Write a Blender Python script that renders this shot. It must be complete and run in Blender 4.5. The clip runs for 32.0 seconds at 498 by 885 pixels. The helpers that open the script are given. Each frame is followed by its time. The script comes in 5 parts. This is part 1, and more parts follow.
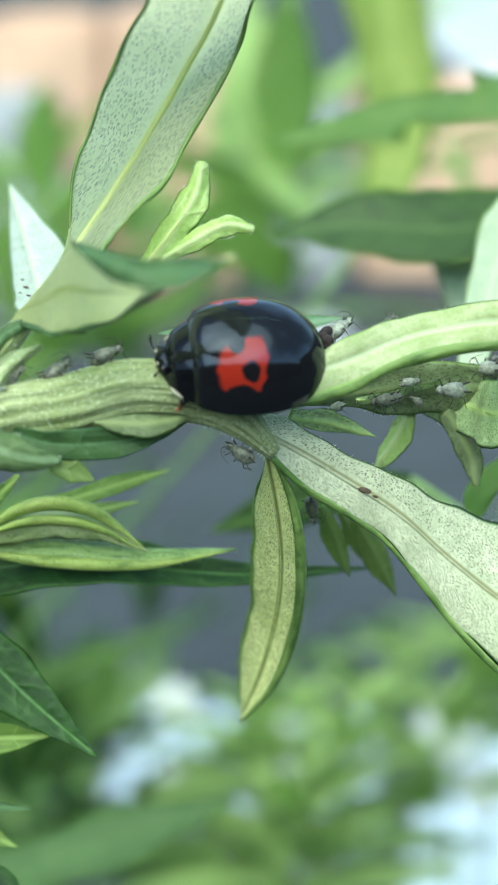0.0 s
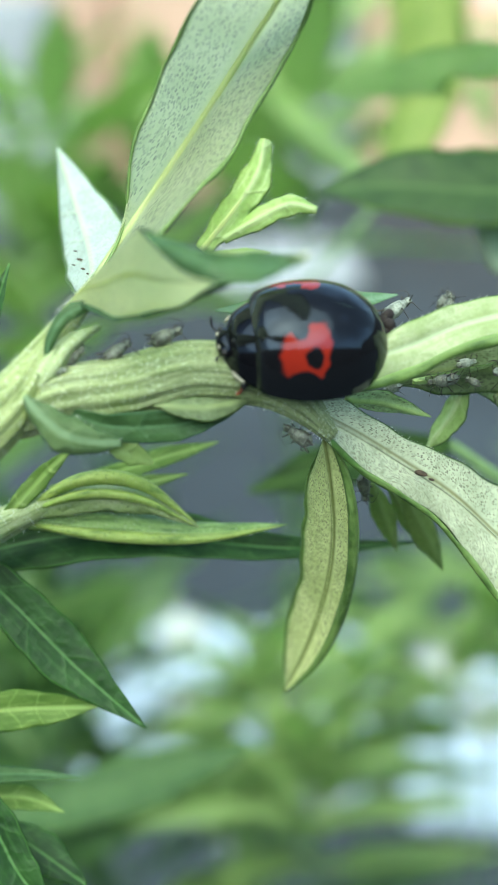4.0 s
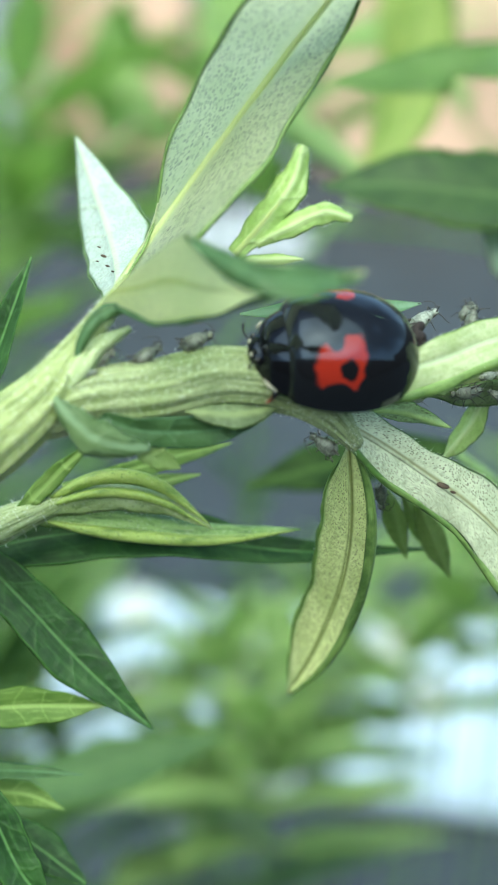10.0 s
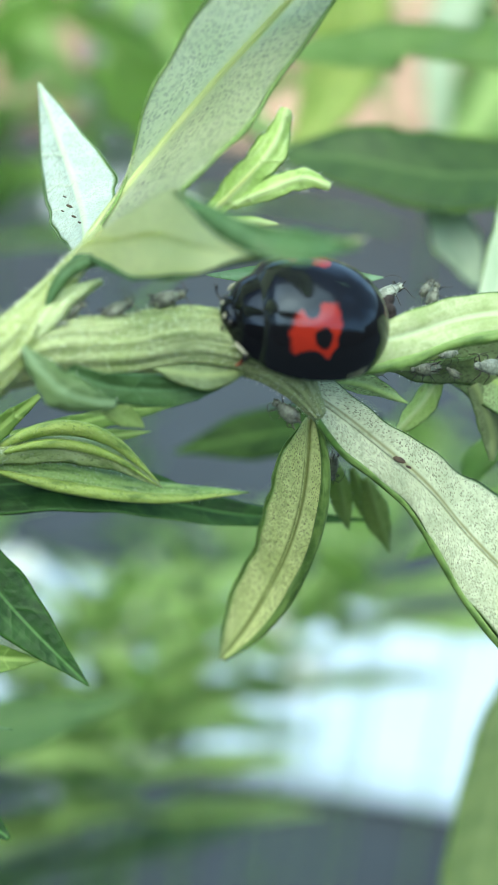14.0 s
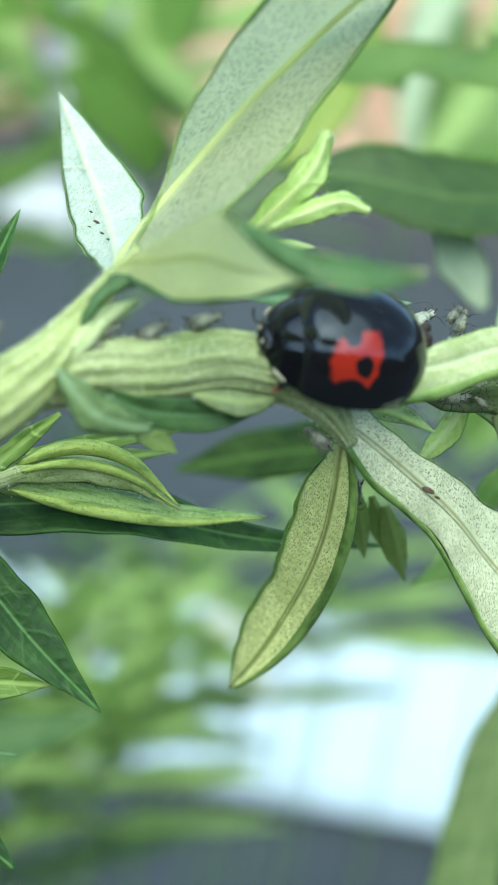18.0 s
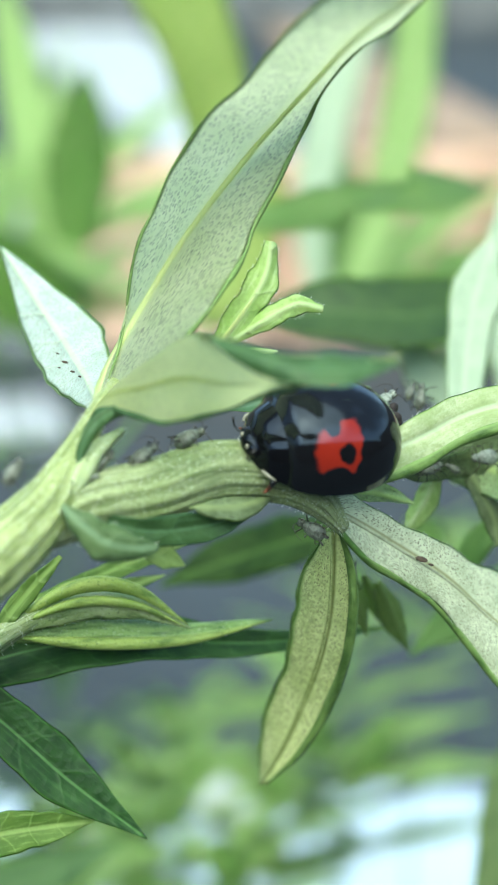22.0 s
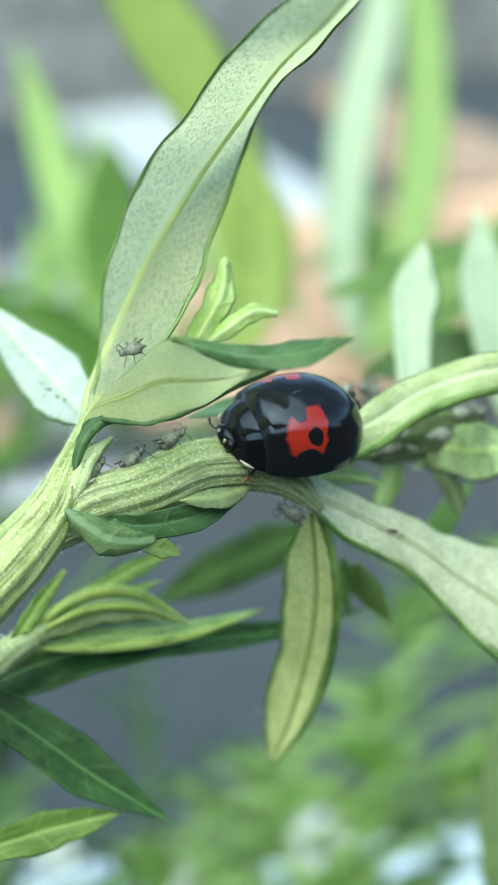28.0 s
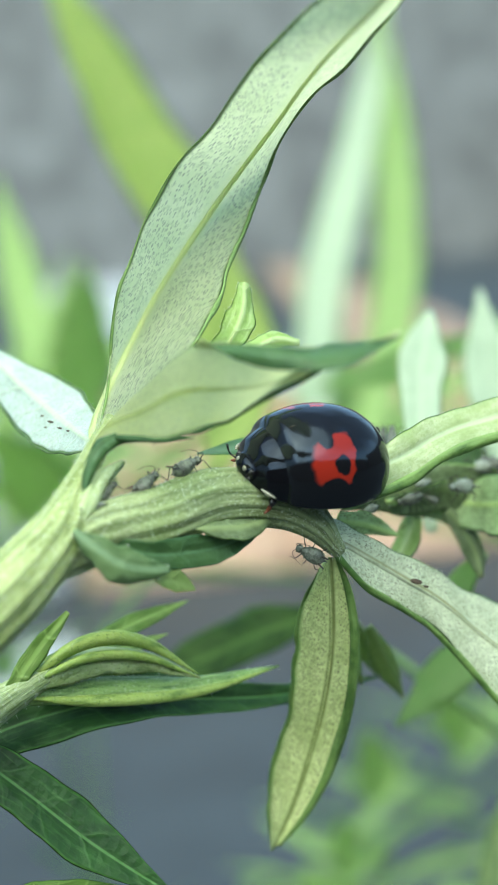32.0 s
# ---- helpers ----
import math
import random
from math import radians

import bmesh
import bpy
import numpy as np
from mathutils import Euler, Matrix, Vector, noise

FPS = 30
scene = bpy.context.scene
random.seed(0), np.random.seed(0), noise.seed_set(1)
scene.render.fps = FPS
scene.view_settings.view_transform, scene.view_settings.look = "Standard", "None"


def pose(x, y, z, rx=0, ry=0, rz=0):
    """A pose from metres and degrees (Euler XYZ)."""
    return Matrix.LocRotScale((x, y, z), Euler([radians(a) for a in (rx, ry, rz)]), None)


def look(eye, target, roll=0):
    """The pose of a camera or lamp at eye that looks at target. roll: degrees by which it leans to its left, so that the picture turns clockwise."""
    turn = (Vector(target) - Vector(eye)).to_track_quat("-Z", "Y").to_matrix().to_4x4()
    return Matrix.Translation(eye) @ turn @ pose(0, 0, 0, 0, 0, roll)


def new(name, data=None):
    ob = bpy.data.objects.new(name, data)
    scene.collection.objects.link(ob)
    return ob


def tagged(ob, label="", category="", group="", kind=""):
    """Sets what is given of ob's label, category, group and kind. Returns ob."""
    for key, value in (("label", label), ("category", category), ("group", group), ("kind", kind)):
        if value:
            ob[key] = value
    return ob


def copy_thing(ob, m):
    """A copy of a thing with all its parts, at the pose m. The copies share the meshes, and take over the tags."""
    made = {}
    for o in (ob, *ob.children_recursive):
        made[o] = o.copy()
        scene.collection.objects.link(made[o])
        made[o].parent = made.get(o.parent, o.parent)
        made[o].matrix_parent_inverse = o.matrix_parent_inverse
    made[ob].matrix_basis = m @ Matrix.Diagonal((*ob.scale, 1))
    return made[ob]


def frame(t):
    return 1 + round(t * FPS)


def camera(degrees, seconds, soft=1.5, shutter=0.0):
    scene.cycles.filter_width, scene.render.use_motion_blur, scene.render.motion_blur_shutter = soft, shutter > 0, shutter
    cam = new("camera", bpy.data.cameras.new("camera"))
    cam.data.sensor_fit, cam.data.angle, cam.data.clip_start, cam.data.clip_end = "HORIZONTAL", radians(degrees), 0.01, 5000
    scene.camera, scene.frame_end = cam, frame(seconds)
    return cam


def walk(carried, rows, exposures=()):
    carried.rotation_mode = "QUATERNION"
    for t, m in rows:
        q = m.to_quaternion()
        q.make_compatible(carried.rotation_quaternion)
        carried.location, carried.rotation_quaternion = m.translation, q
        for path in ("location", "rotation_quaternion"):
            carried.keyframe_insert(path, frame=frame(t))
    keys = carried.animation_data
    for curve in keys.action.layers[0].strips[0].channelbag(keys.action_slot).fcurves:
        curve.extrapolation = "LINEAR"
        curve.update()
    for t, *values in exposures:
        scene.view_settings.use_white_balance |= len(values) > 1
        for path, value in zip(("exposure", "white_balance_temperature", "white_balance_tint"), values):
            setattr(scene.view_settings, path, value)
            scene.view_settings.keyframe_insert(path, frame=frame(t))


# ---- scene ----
cam = camera(20, 32.0, soft=0.8)
cam.data.dof.use_dof, cam.data.dof.focus_distance, cam.data.dof.aperture_fstop = True, 0.0548, 60.0
PATH = [
    (0.0, pose(0.00455, -0.05308, 0.02083, 69.17, 2.40, 0.01)),
    (0.5, pose(0.00440, -0.05263, 0.02190, 67.61, 3.05, 0.11)),
    (1.0, pose(0.00472, -0.05308, 0.02248, 67.61, 2.97, 0.43)),
    (1.5, pose(0.00546, -0.05288, 0.02188, 66.96, 3.27, -0.15)),
    (2.0, pose(0.00492, -0.05289, 0.02184, 67.50, 4.03, 0.26)),
    (2.5, pose(0.00505, -0.05244, 0.02218, 66.57, 3.71, 0.44)),
    (3.0, pose(0.00412, -0.05162, 0.02242, 66.25, 3.56, 1.27)),
    (3.5, pose(0.00323, -0.05181, 0.02287, 65.86, 2.46, 1.05)),
    (5.5, pose(0.00038, -0.05201, 0.02345, 65.53, 1.04, -1.52)),
    (6.0, pose(0.00152, -0.05161, 0.02361, 65.08, 1.09, -1.03)),
    (6.5, pose(0.00042, -0.05194, 0.02330, 65.15, 0.31, -1.76)),
    (7.0, pose(-0.00046, -0.05151, 0.02308, 64.74, 0.01, -1.47)),
    (7.5, pose(-0.00131, -0.05146, 0.02327, 64.89, -0.89, -1.23)),
    (8.0, pose(-0.00133, -0.05128, 0.02348, 64.68, -0.34, -1.02)),
    (8.5, pose(-0.00075, -0.05083, 0.02322, 64.77, -0.43, -0.64)),
    (9.0, pose(0.00013, -0.05065, 0.02413, 64.53, 0.04, 0.13)),
    (9.5, pose(-0.00098, -0.05105, 0.02439, 65.15, -0.88, -0.86)),
    (10.0, pose(-0.00089, -0.05102, 0.02429, 64.49, -1.29, -1.20)),
    (10.5, pose(-0.00159, -0.05079, 0.02420, 64.31, -2.35, -1.90)),
    (11.0, pose(-0.00189, -0.05083, 0.02430, 64.12, -3.28, -2.54)),
    (11.5, pose(-0.00197, -0.05121, 0.02400, 63.96, -4.10, -3.46)),
    (12.0, pose(-0.00089, -0.05170, 0.02435, 63.95, -4.35, -3.92)),
    (12.5, pose(-0.00122, -0.05178, 0.02460, 64.10, -5.01, -4.37)),
    (13.0, pose(-0.00226, -0.05131, 0.02500, 63.75, -6.03, -4.84)),
    (13.5, pose(-0.00306, -0.05207, 0.02431, 64.30, -7.13, -4.91)),
    (14.0, pose(-0.00429, -0.05062, 0.02355, 63.63, -6.70, -4.50)),
    (14.5, pose(-0.00782, -0.04956, 0.02372, 64.17, -7.89, -4.48)),
    (16.5, pose(-0.00867, -0.04927, 0.02443, 64.88, -9.58, -5.25)),
    (17.0, pose(-0.00807, -0.04895, 0.02471, 64.63, -8.71, -5.31)),
    (17.5, pose(-0.00744, -0.04899, 0.02574, 64.16, -8.28, -5.64)),
    (18.0, pose(-0.00744, -0.04888, 0.02332, 64.01, -8.98, -6.09)),
    (18.5, pose(-0.00913, -0.05002, 0.02076, 66.57, -8.68, -5.60)),
    (19.0, pose(-0.00701, -0.04640, 0.02128, 63.76, -6.45, -6.03)),
    (19.5, pose(-0.00543, -0.04626, 0.02043, 65.69, -6.38, -6.12)),
    (20.0, pose(-0.00556, -0.05017, 0.02388, 68.34, -7.71, -8.53)),
    (20.5, pose(-0.00878, -0.05190, 0.02307, 70.43, -7.41, -9.60)),
    (21.0, pose(-0.00830, -0.05249, 0.02233, 71.26, -5.66, -11.85)),
    (21.5, pose(-0.00830, -0.05182, 0.02219, 71.25, -2.47, -12.18)),
    (22.0, pose(-0.01045, -0.05180, 0.02145, 71.90, -0.37, -13.13)),
    (22.5, pose(-0.00976, -0.05359, 0.02063, 72.53, 0.42, -13.55)),
    (23.0, pose(-0.00798, -0.05511, 0.01973, 73.19, 3.38, -13.56)),
    (23.5, pose(-0.01103, -0.05425, 0.02176, 72.58, 4.29, -14.78)),
    (24.0, pose(-0.01100, -0.05454, 0.02190, 72.71, 4.14, -15.42)),
    (24.5, pose(-0.01133, -0.05411, 0.02270, 72.38, 5.04, -15.43)),
    (26.5, pose(-0.01381, -0.05611, 0.02153, 73.80, 4.16, -15.89)),
    (27.0, pose(-0.01340, -0.05594, 0.02166, 72.88, 4.02, -16.99)),
    (27.5, pose(-0.01280, -0.05676, 0.02168, 73.47, 4.67, -17.36)),
    (28.0, pose(-0.01279, -0.05738, 0.02034, 74.48, 5.34, -16.72)),
    (28.5, pose(-0.01317, -0.05641, 0.02109, 73.57, 5.15, -17.38)),
    (29.0, pose(-0.01429, -0.05491, 0.02015, 74.31, 5.23, -16.50)),
    (29.5, pose(-0.01401, -0.05453, 0.01768, 75.76, 4.85, -16.30)),
    (30.0, pose(-0.01362, -0.05469, 0.01632, 76.15, 4.64, -17.15)),
    (30.5, pose(-0.01567, -0.05443, 0.01470, 77.24, 3.95, -18.50)),
    (31.0, pose(-0.01533, -0.05393, 0.01522, 79.25, 3.76, -18.96)),
    (31.5, pose(-0.01528, -0.05385, 0.01557, 80.45, 3.44, -18.94)),
    (32.0, pose(-0.01550, -0.05369, 0.01420, 81.41, 3.65, -18.95)),
]

TURNS = ((0.0, 0.0), (21.0, 0.0), (21.5, 0.3), (22.0, 1.0), (22.5, 2.3), (23.0, 3.4), (23.5, 4.2), (24.0, 4.8), (24.5, 5.1), (26.5, 5.9), (27.0, 6.0), (32.0, 6.6))


def turned(t):
    """How the view and the shoot turn together about the beetle's place at a time."""
    a = np.interp(t, [r[0] for r in TURNS], [r[1] for r in TURNS])
    mid = Vector((0.0040, -0.0036, 0.0017))
    return Matrix.Translation(mid) @ Matrix.Rotation(radians(a), 4, "Z") @ Matrix.Translation(-mid)


walk(cam, [(t, turned(t) @ m) for t, m in PATH], [(0.0, 1.33, 6420, -12), (32.0, 1.33, 6420, -12)])

# ---- world and sun ----
world = bpy.data.worlds.new("overcast_sky")
scene.world = world
world.use_nodes = True
wn = world.node_tree
sky = wn.nodes.new("ShaderNodeTexSky")
sky.sky_type, sky.sun_disc = "NISHITA", False
sky.sun_elevation, sky.sun_rotation = radians(60), radians(198)
sky.air_density, sky.dust_density, sky.ozone_density = 1.0, 3.0, 1.0
wn.nodes["Background"].inputs["Strength"].default_value = 0.15
cloud = wn.nodes.new("ShaderNodeTexNoise")
cloud.inputs["Scale"].default_value, cloud.inputs["Detail"].default_value, cloud.inputs["Roughness"].default_value = 1.7, 6, 0.55
wn.links.new(wn.nodes.new("ShaderNodeTexCoord").outputs["Generated"], cloud.inputs["Vector"])
thick = wn.nodes.new("ShaderNodeMapRange")
thick.interpolation_type = "SMOOTHSTEP"
for k, v in enumerate((0.44, 0.62, 0.70, 1.7)):
    thick.inputs[k + 1].default_value = v
wn.links.new(cloud.outputs[0], thick.inputs[0])
cover = wn.nodes.new("ShaderNodeVectorMath")
cover.operation = "SCALE"
wn.links.new(sky.outputs[0], cover.inputs[0])
wn.links.new(thick.outputs[0], cover.inputs["Scale"])
wn.links.new(cover.outputs[0], wn.nodes["Background"].inputs["Color"])
sun = new("sun", bpy.data.lights.new("sun", "SUN"))
sun.data.energy, sun.data.angle, sun.data.color = 1.5, radians(80), (1.0, 0.98, 0.95)
sun.matrix_world = look((-0.30, -0.85, 1.5), (0, 0, 0))

# ---- the shoot's own axes, in millimetres: right, down, away ----
C25, S25 = math.cos(radians(25)), math.sin(radians(25))


def W(p):
    """World metres from the shoot's axes."""
    x, y, z = p
    return Vector((x, -S25 * y + C25 * z, -C25 * y - S25 * z)) / 1000


def D(p):
    return (W(p) * 1000).normalized()


# ---- materials ----
def mat(name):
    m = bpy.data.materials.new(name)
    m.use_nodes = True
    nt = m.node_tree
    b = nt.nodes["Principled BSDF"]
    return m, nt, b


def mixer(nt, a, b, fac, blend="MIX"):
    """A colour mix; a, b and fac are sockets or values."""
    n = nt.nodes.new("ShaderNodeMix")
    n.data_type, n.blend_type = "RGBA", blend
    for k, v in ((0, fac), (6, a), (7, b)):
        if isinstance(v, bpy.types.NodeSocket):
            nt.links.new(v, n.inputs[k])
        else:
            n.inputs[k].default_value = v if k == 0 else (*v, 1)
    return n.outputs[2]


def maths(nt, op, a, b=0.0, c=0.0, clamp=False):
    n = nt.nodes.new("ShaderNodeMath")
    n.operation, n.use_clamp = op, clamp
    for k, v in enumerate((a, b, c)):
        if isinstance(v, bpy.types.NodeSocket):
            nt.links.new(v, n.inputs[k])
        else:
            n.inputs[k].default_value = v
    return n.outputs[0]


def step(nt, v, lo, hi):
    n = nt.nodes.new("ShaderNodeMapRange")
    n.interpolation_type = "SMOOTHSTEP"
    nt.links.new(v, n.inputs[0])
    n.inputs[1].default_value, n.inputs[2].default_value = lo, hi
    return n.outputs[0]


def tex(nt, vec, scale, detail=3.0, rough=0.6, kind="ShaderNodeTexNoise", out=0):
    n = nt.nodes.new(kind)
    nt.links.new(vec, n.inputs["Vector"])
    n.inputs["Scale"].default_value = scale
    if kind == "ShaderNodeTexNoise":
        n.inputs["Detail"].default_value, n.inputs["Roughness"].default_value = detail, rough
    return n.outputs[out]


def leaf_material(name, base, dark, vein, speck=0.0, speck_col=(0.06, 0.055, 0.035), rim=(0.2, 0.35, 0.06), rim_w=0.1,
                  rough=0.5, trans=0.45, vein_w=0.12, bump=0.5, spec=0.35, tone=(0.96, 0.78), thru=(0.60, 0.74, 0.34), thru_f=0.35,
                  cells=(9.5, 5.0), side=0.45, streak=0.0, line=None):
    """Leaf skin: blotches, side veins, midrib line, fine dark flecks, a coloured margin, light through the blade.
    UV 'mm' runs across and along in millimetres, UV 'unit' from margin to margin and base to tip."""
    base, dark, vein = [(c[0] * tone[0], c[1], c[2] * tone[1]) for c in (base, dark, vein)]
    m, nt, b = mat(name)
    mm, un = nt.nodes.new("ShaderNodeUVMap"), nt.nodes.new("ShaderNodeUVMap")
    mm.uv_map, un.uv_map = "mm", "unit"
    tc = nt.nodes.new("ShaderNodeTexCoord")
    sep, sepu = nt.nodes.new("ShaderNodeSeparateXYZ"), nt.nodes.new("ShaderNodeSeparateXYZ")
    nt.links.new(mm.outputs[0], sep.inputs[0])
    nt.links.new(un.outputs[0], sepu.inputs[0])
    across = maths(nt, "ABSOLUTE", sep.outputs[0])
    edge = maths(nt, "ABSOLUTE", sepu.outputs[0])
    blot = tex(nt, tc.outputs["Object"], 700, 4)
    col = mixer(nt, base, dark, step(nt, blot, 0.38, 0.66))
    # side veins sweep up and out from the midrib
    wob = tex(nt, tc.outputs["Object"], 900, 2)
    ph = maths(nt, "MULTIPLY_ADD", across, -0.9, sep.outputs[1])
    ph = maths(nt, "MULTIPLY_ADD", wob, 0.9, ph)
    ph = maths(nt, "FRACT", maths(nt, "MULTIPLY", ph, 0.52))
    ph = maths(nt, "ABSOLUTE", maths(nt, "SUBTRACT", ph, 0.5))
    veins = maths(nt, "SUBTRACT", 1.0, step(nt, ph, 0.0, 0.07), clamp=True)
    net = tex(nt, tc.outputs["Object"], 2600, kind="ShaderNodeTexVoronoi")
    col = mixer(nt, col, vein, maths(nt, "MULTIPLY", veins, side))
    if speck:
        # short dashes along the blade, crowded in patches and absent beside the midrib
        grid = nt.nodes.new("ShaderNodeMapping")
        grid.inputs["Scale"].default_value = (cells[0], cells[1], 1)
        nt.links.new(mm.outputs[0], grid.inputs[0])
        jog = nt.nodes.new("ShaderNodeVectorMath")
        jog.operation = "MULTIPLY_ADD"
        nt.links.new(tex(nt, tc.outputs["Object"], 2400, 2, out=1), jog.inputs[0])
        jog.inputs[1].default_value = (0.9, 0.9, 0)
        nt.links.new(grid.outputs[0], jog.inputs[2])
        cell = nt.nodes.new("ShaderNodeTexVoronoi")
        cell.voronoi_dimensions = "2D"
        cell.inputs["Scale"].default_value = 1.0
        nt.links.new(jog.outputs[0], cell.inputs["Vector"])
        pick = nt.nodes.new("ShaderNodeSeparateXYZ")
        nt.links.new(cell.outputs["Color"], pick.inputs[0])
        crowd = tex(nt, tc.outputs["Object"], 520, 3)
        dash = maths(nt, "SUBTRACT", 1.0, step(nt, maths(nt, "MULTIPLY_ADD", pick.outputs[1], 0.16, cell.outputs["Distance"]), 0.33, 0.48), clamp=True)
        dash = maths(nt, "MULTIPLY", dash, step(nt, maths(nt, "MULTIPLY_ADD", crowd, 1.1, pick.outputs[0]), 0.68, 0.95))
        dash = maths(nt, "MULTIPLY", dash, step(nt, across, vein_w * 1.2, vein_w * 2.6))
        dash = maths(nt, "MULTIPLY", dash, maths(nt, "MULTIPLY_ADD", pick.outputs[2], 0.5, 0.5))
        col = mixer(nt, col, speck_col, maths(nt, "MULTIPLY", dash, speck))
        wrinkle = tex(nt, tc.outputs["Object"], 3800, 3, 0.6)
        col = mixer(nt, col, dark, maths(nt, "MULTIPLY", step(nt, wrinkle, 0.45, 0.62), 0.55))
        col = mixer(nt, col, speck_col, maths(nt, "MULTIPLY", step(nt, wrinkle, 0.52, 0.75), 0.3))
    if streak:
        run = nt.nodes.new("ShaderNodeMapping")
        run.inputs["Scale"].default_value = (4.5, 0.35, 1)
        nt.links.new(mm.outputs[0], run.inputs[0])
        lines = tex(nt, run.outputs[0], 1.5, 3, 0.6)
        col = mixer(nt, col, vein, maths(nt, "MULTIPLY", step(nt, lines, 0.50, 0.66), streak))
        col = mixer(nt, col, dark, maths(nt, "MULTIPLY", maths(nt, "SUBTRACT", 1.0, step(nt, lines, 0.34, 0.48), clamp=True), streak))
    mid = maths(nt, "SUBTRACT", 1.0, step(nt, across, vein_w * 0.5, vein_w * 1.6), clamp=True)
    col = mixer(nt, col, vein, maths(nt, "MULTIPLY", mid, 0.85))
    rimf = step(nt, maths(nt, "MULTIPLY_ADD", blot, 0.06, edge), 1.0 - rim_w, 1.02)
    col = mixer(nt, col, rim, rimf)
    if line:
        col = mixer(nt, col, line, step(nt, maths(nt, "MULTIPLY_ADD", blot, 0.03, edge), 0.965, 0.99))
    nt.links.new(col, b.inputs["Base Color"])
    b.inputs["Roughness"].default_value = rough
    b.inputs["Specular IOR Level"].default_value = spec
    bp = nt.nodes.new("ShaderNodeBump")
    bp.inputs["Strength"].default_value, bp.inputs["Distance"].default_value = bump, 0.0001
    fine = tex(nt, tc.outputs["Object"], 5200, 3)
    hgt = maths(nt, "MULTIPLY_ADD", veins, -1.3 * side, maths(nt, "MULTIPLY_ADD", fine, 0.8, net))
    nt.links.new(hgt, bp.inputs["Height"])
    nt.links.new(bp.outputs[0], b.inputs["Normal"])
    tr = nt.nodes.new("ShaderNodeBsdfTranslucent")
    through_col = mixer(nt, col, thru, thru_f)
    nt.links.new(through_col, tr.inputs["Color"])
    mx = nt.nodes.new("ShaderNodeMixShader")
    mx.inputs[0].default_value = trans
    nt.links.new(b.outputs[0], mx.inputs[1])
    nt.links.new(tr.outputs[0], mx.inputs[2])
    nt.links.new(mx.outputs[0], nt.nodes["Material Output"].inputs[0])
    return m


UNDER = leaf_material("pale_leaf_underside", (0.54, 0.67, 0.44), (0.41, 0.55, 0.32), (0.58, 0.72, 0.34), 0.75, rim=(0.13, 0.28, 0.05), trans=0.22, line=(0.045, 0.09, 0.022), side=0.10)
UNDER_OLIVE = leaf_material("olive_leaf_underside", (0.71, 0.74, 0.42), (0.53, 0.58, 0.29), (0.15, 0.18, 0.05), 0.85, (0.12, 0.12, 0.06), rim=(0.13, 0.28, 0.04), rim_w=0.16, vein_w=0.13, trans=0.22, line=(0.045, 0.09, 0.022), side=0.10, cells=(10.5, 6.5))
UNDER_BROAD = leaf_material("grey_leaf_underside", (0.66, 0.69, 0.63), (0.50, 0.54, 0.46), (0.20, 0.19, 0.09), 0.92, (0.10, 0.09, 0.065), rim=(0.13, 0.28, 0.05), rim_w=0.06, vein_w=0.15, trans=0.22, line=(0.045, 0.09, 0.022), side=0.10, cells=(10.5, 6.5))
UNDER_YELLOW = leaf_material("yellowish_leaf_underside", (0.92, 0.92, 0.66), (0.82, 0.85, 0.54), (0.28, 0.33, 0.12), 0.3, vein_w=0.11, trans=0.80, thru=(0.90, 0.93, 0.66), thru_f=0.75, line=(0.045, 0.09, 0.022), side=0.10, streak=0.12)
UNDER_WHITE = leaf_material("silvery_leaf_underside", (0.54, 0.64, 0.57), (0.43, 0.53, 0.46), (0.55, 0.66, 0.45), 0.45, (0.22, 0.17, 0.10), tone=(1, 1), trans=0.22)
UNDER_LONG = leaf_material("long_leaf_underside", (0.86, 0.87, 0.78), (0.74, 0.79, 0.64), (0.84, 0.87, 0.66), 0.72, (0.10, 0.11, 0.075), rim=(0.16, 0.32, 0.08), rim_w=0.05, vein_w=0.26, thru=(0.96, 0.95, 0.76), thru_f=0.25, trans=0.72, line=(0.045, 0.09, 0.022), side=0.10, streak=0.30, cells=(9.5, 3.2))
ARCH = leaf_material("arched_leaf_green", (0.52, 0.59, 0.38), (0.36, 0.45, 0.22), (0.56, 0.66, 0.46), 0.3, (0.20, 0.25, 0.10), trans=0.22, tone=(1, 0.9), bump=0.45, line=(0.045, 0.09, 0.022), side=0.10, streak=0.3)
LOBE = leaf_material("lobe_green", (0.28, 0.38, 0.13), (0.16, 0.25, 0.07), (0.26, 0.36, 0.13), 0.2, rim=(0.24, 0.36, 0.12), tone=(1, 1), trans=0.45, line=(0.012, 0.035, 0.010), thru=(0.60, 0.74, 0.30), thru_f=0.6)
ROLL = leaf_material("rolled_leaf_green", (0.17, 0.27, 0.07), (0.06, 0.12, 0.025), (0.24, 0.36, 0.12), 0.0, streak=0.5, side=0.1, trans=0.15, tone=(1, 1))
TEAL_PALE = leaf_material("pale_blue_green_leaf", (0.130, 0.200, 0.080), (0.060, 0.110, 0.040), (0.20, 0.30, 0.16), 0.0, rim=(0.20, 0.34, 0.17), rough=0.5, trans=0.2, spec=0.25, tone=(1, 1), line=(0.012, 0.035, 0.010), side=0.2, streak=0.25)
RIB_PALE = leaf_material("pale_midrib_green", (0.74, 0.79, 0.50), (0.62, 0.70, 0.38), (0.80, 0.84, 0.58), 0.0, trans=0.6, thru=(0.95, 0.97, 0.70), thru_f=0.7, side=0.0, streak=0.3)
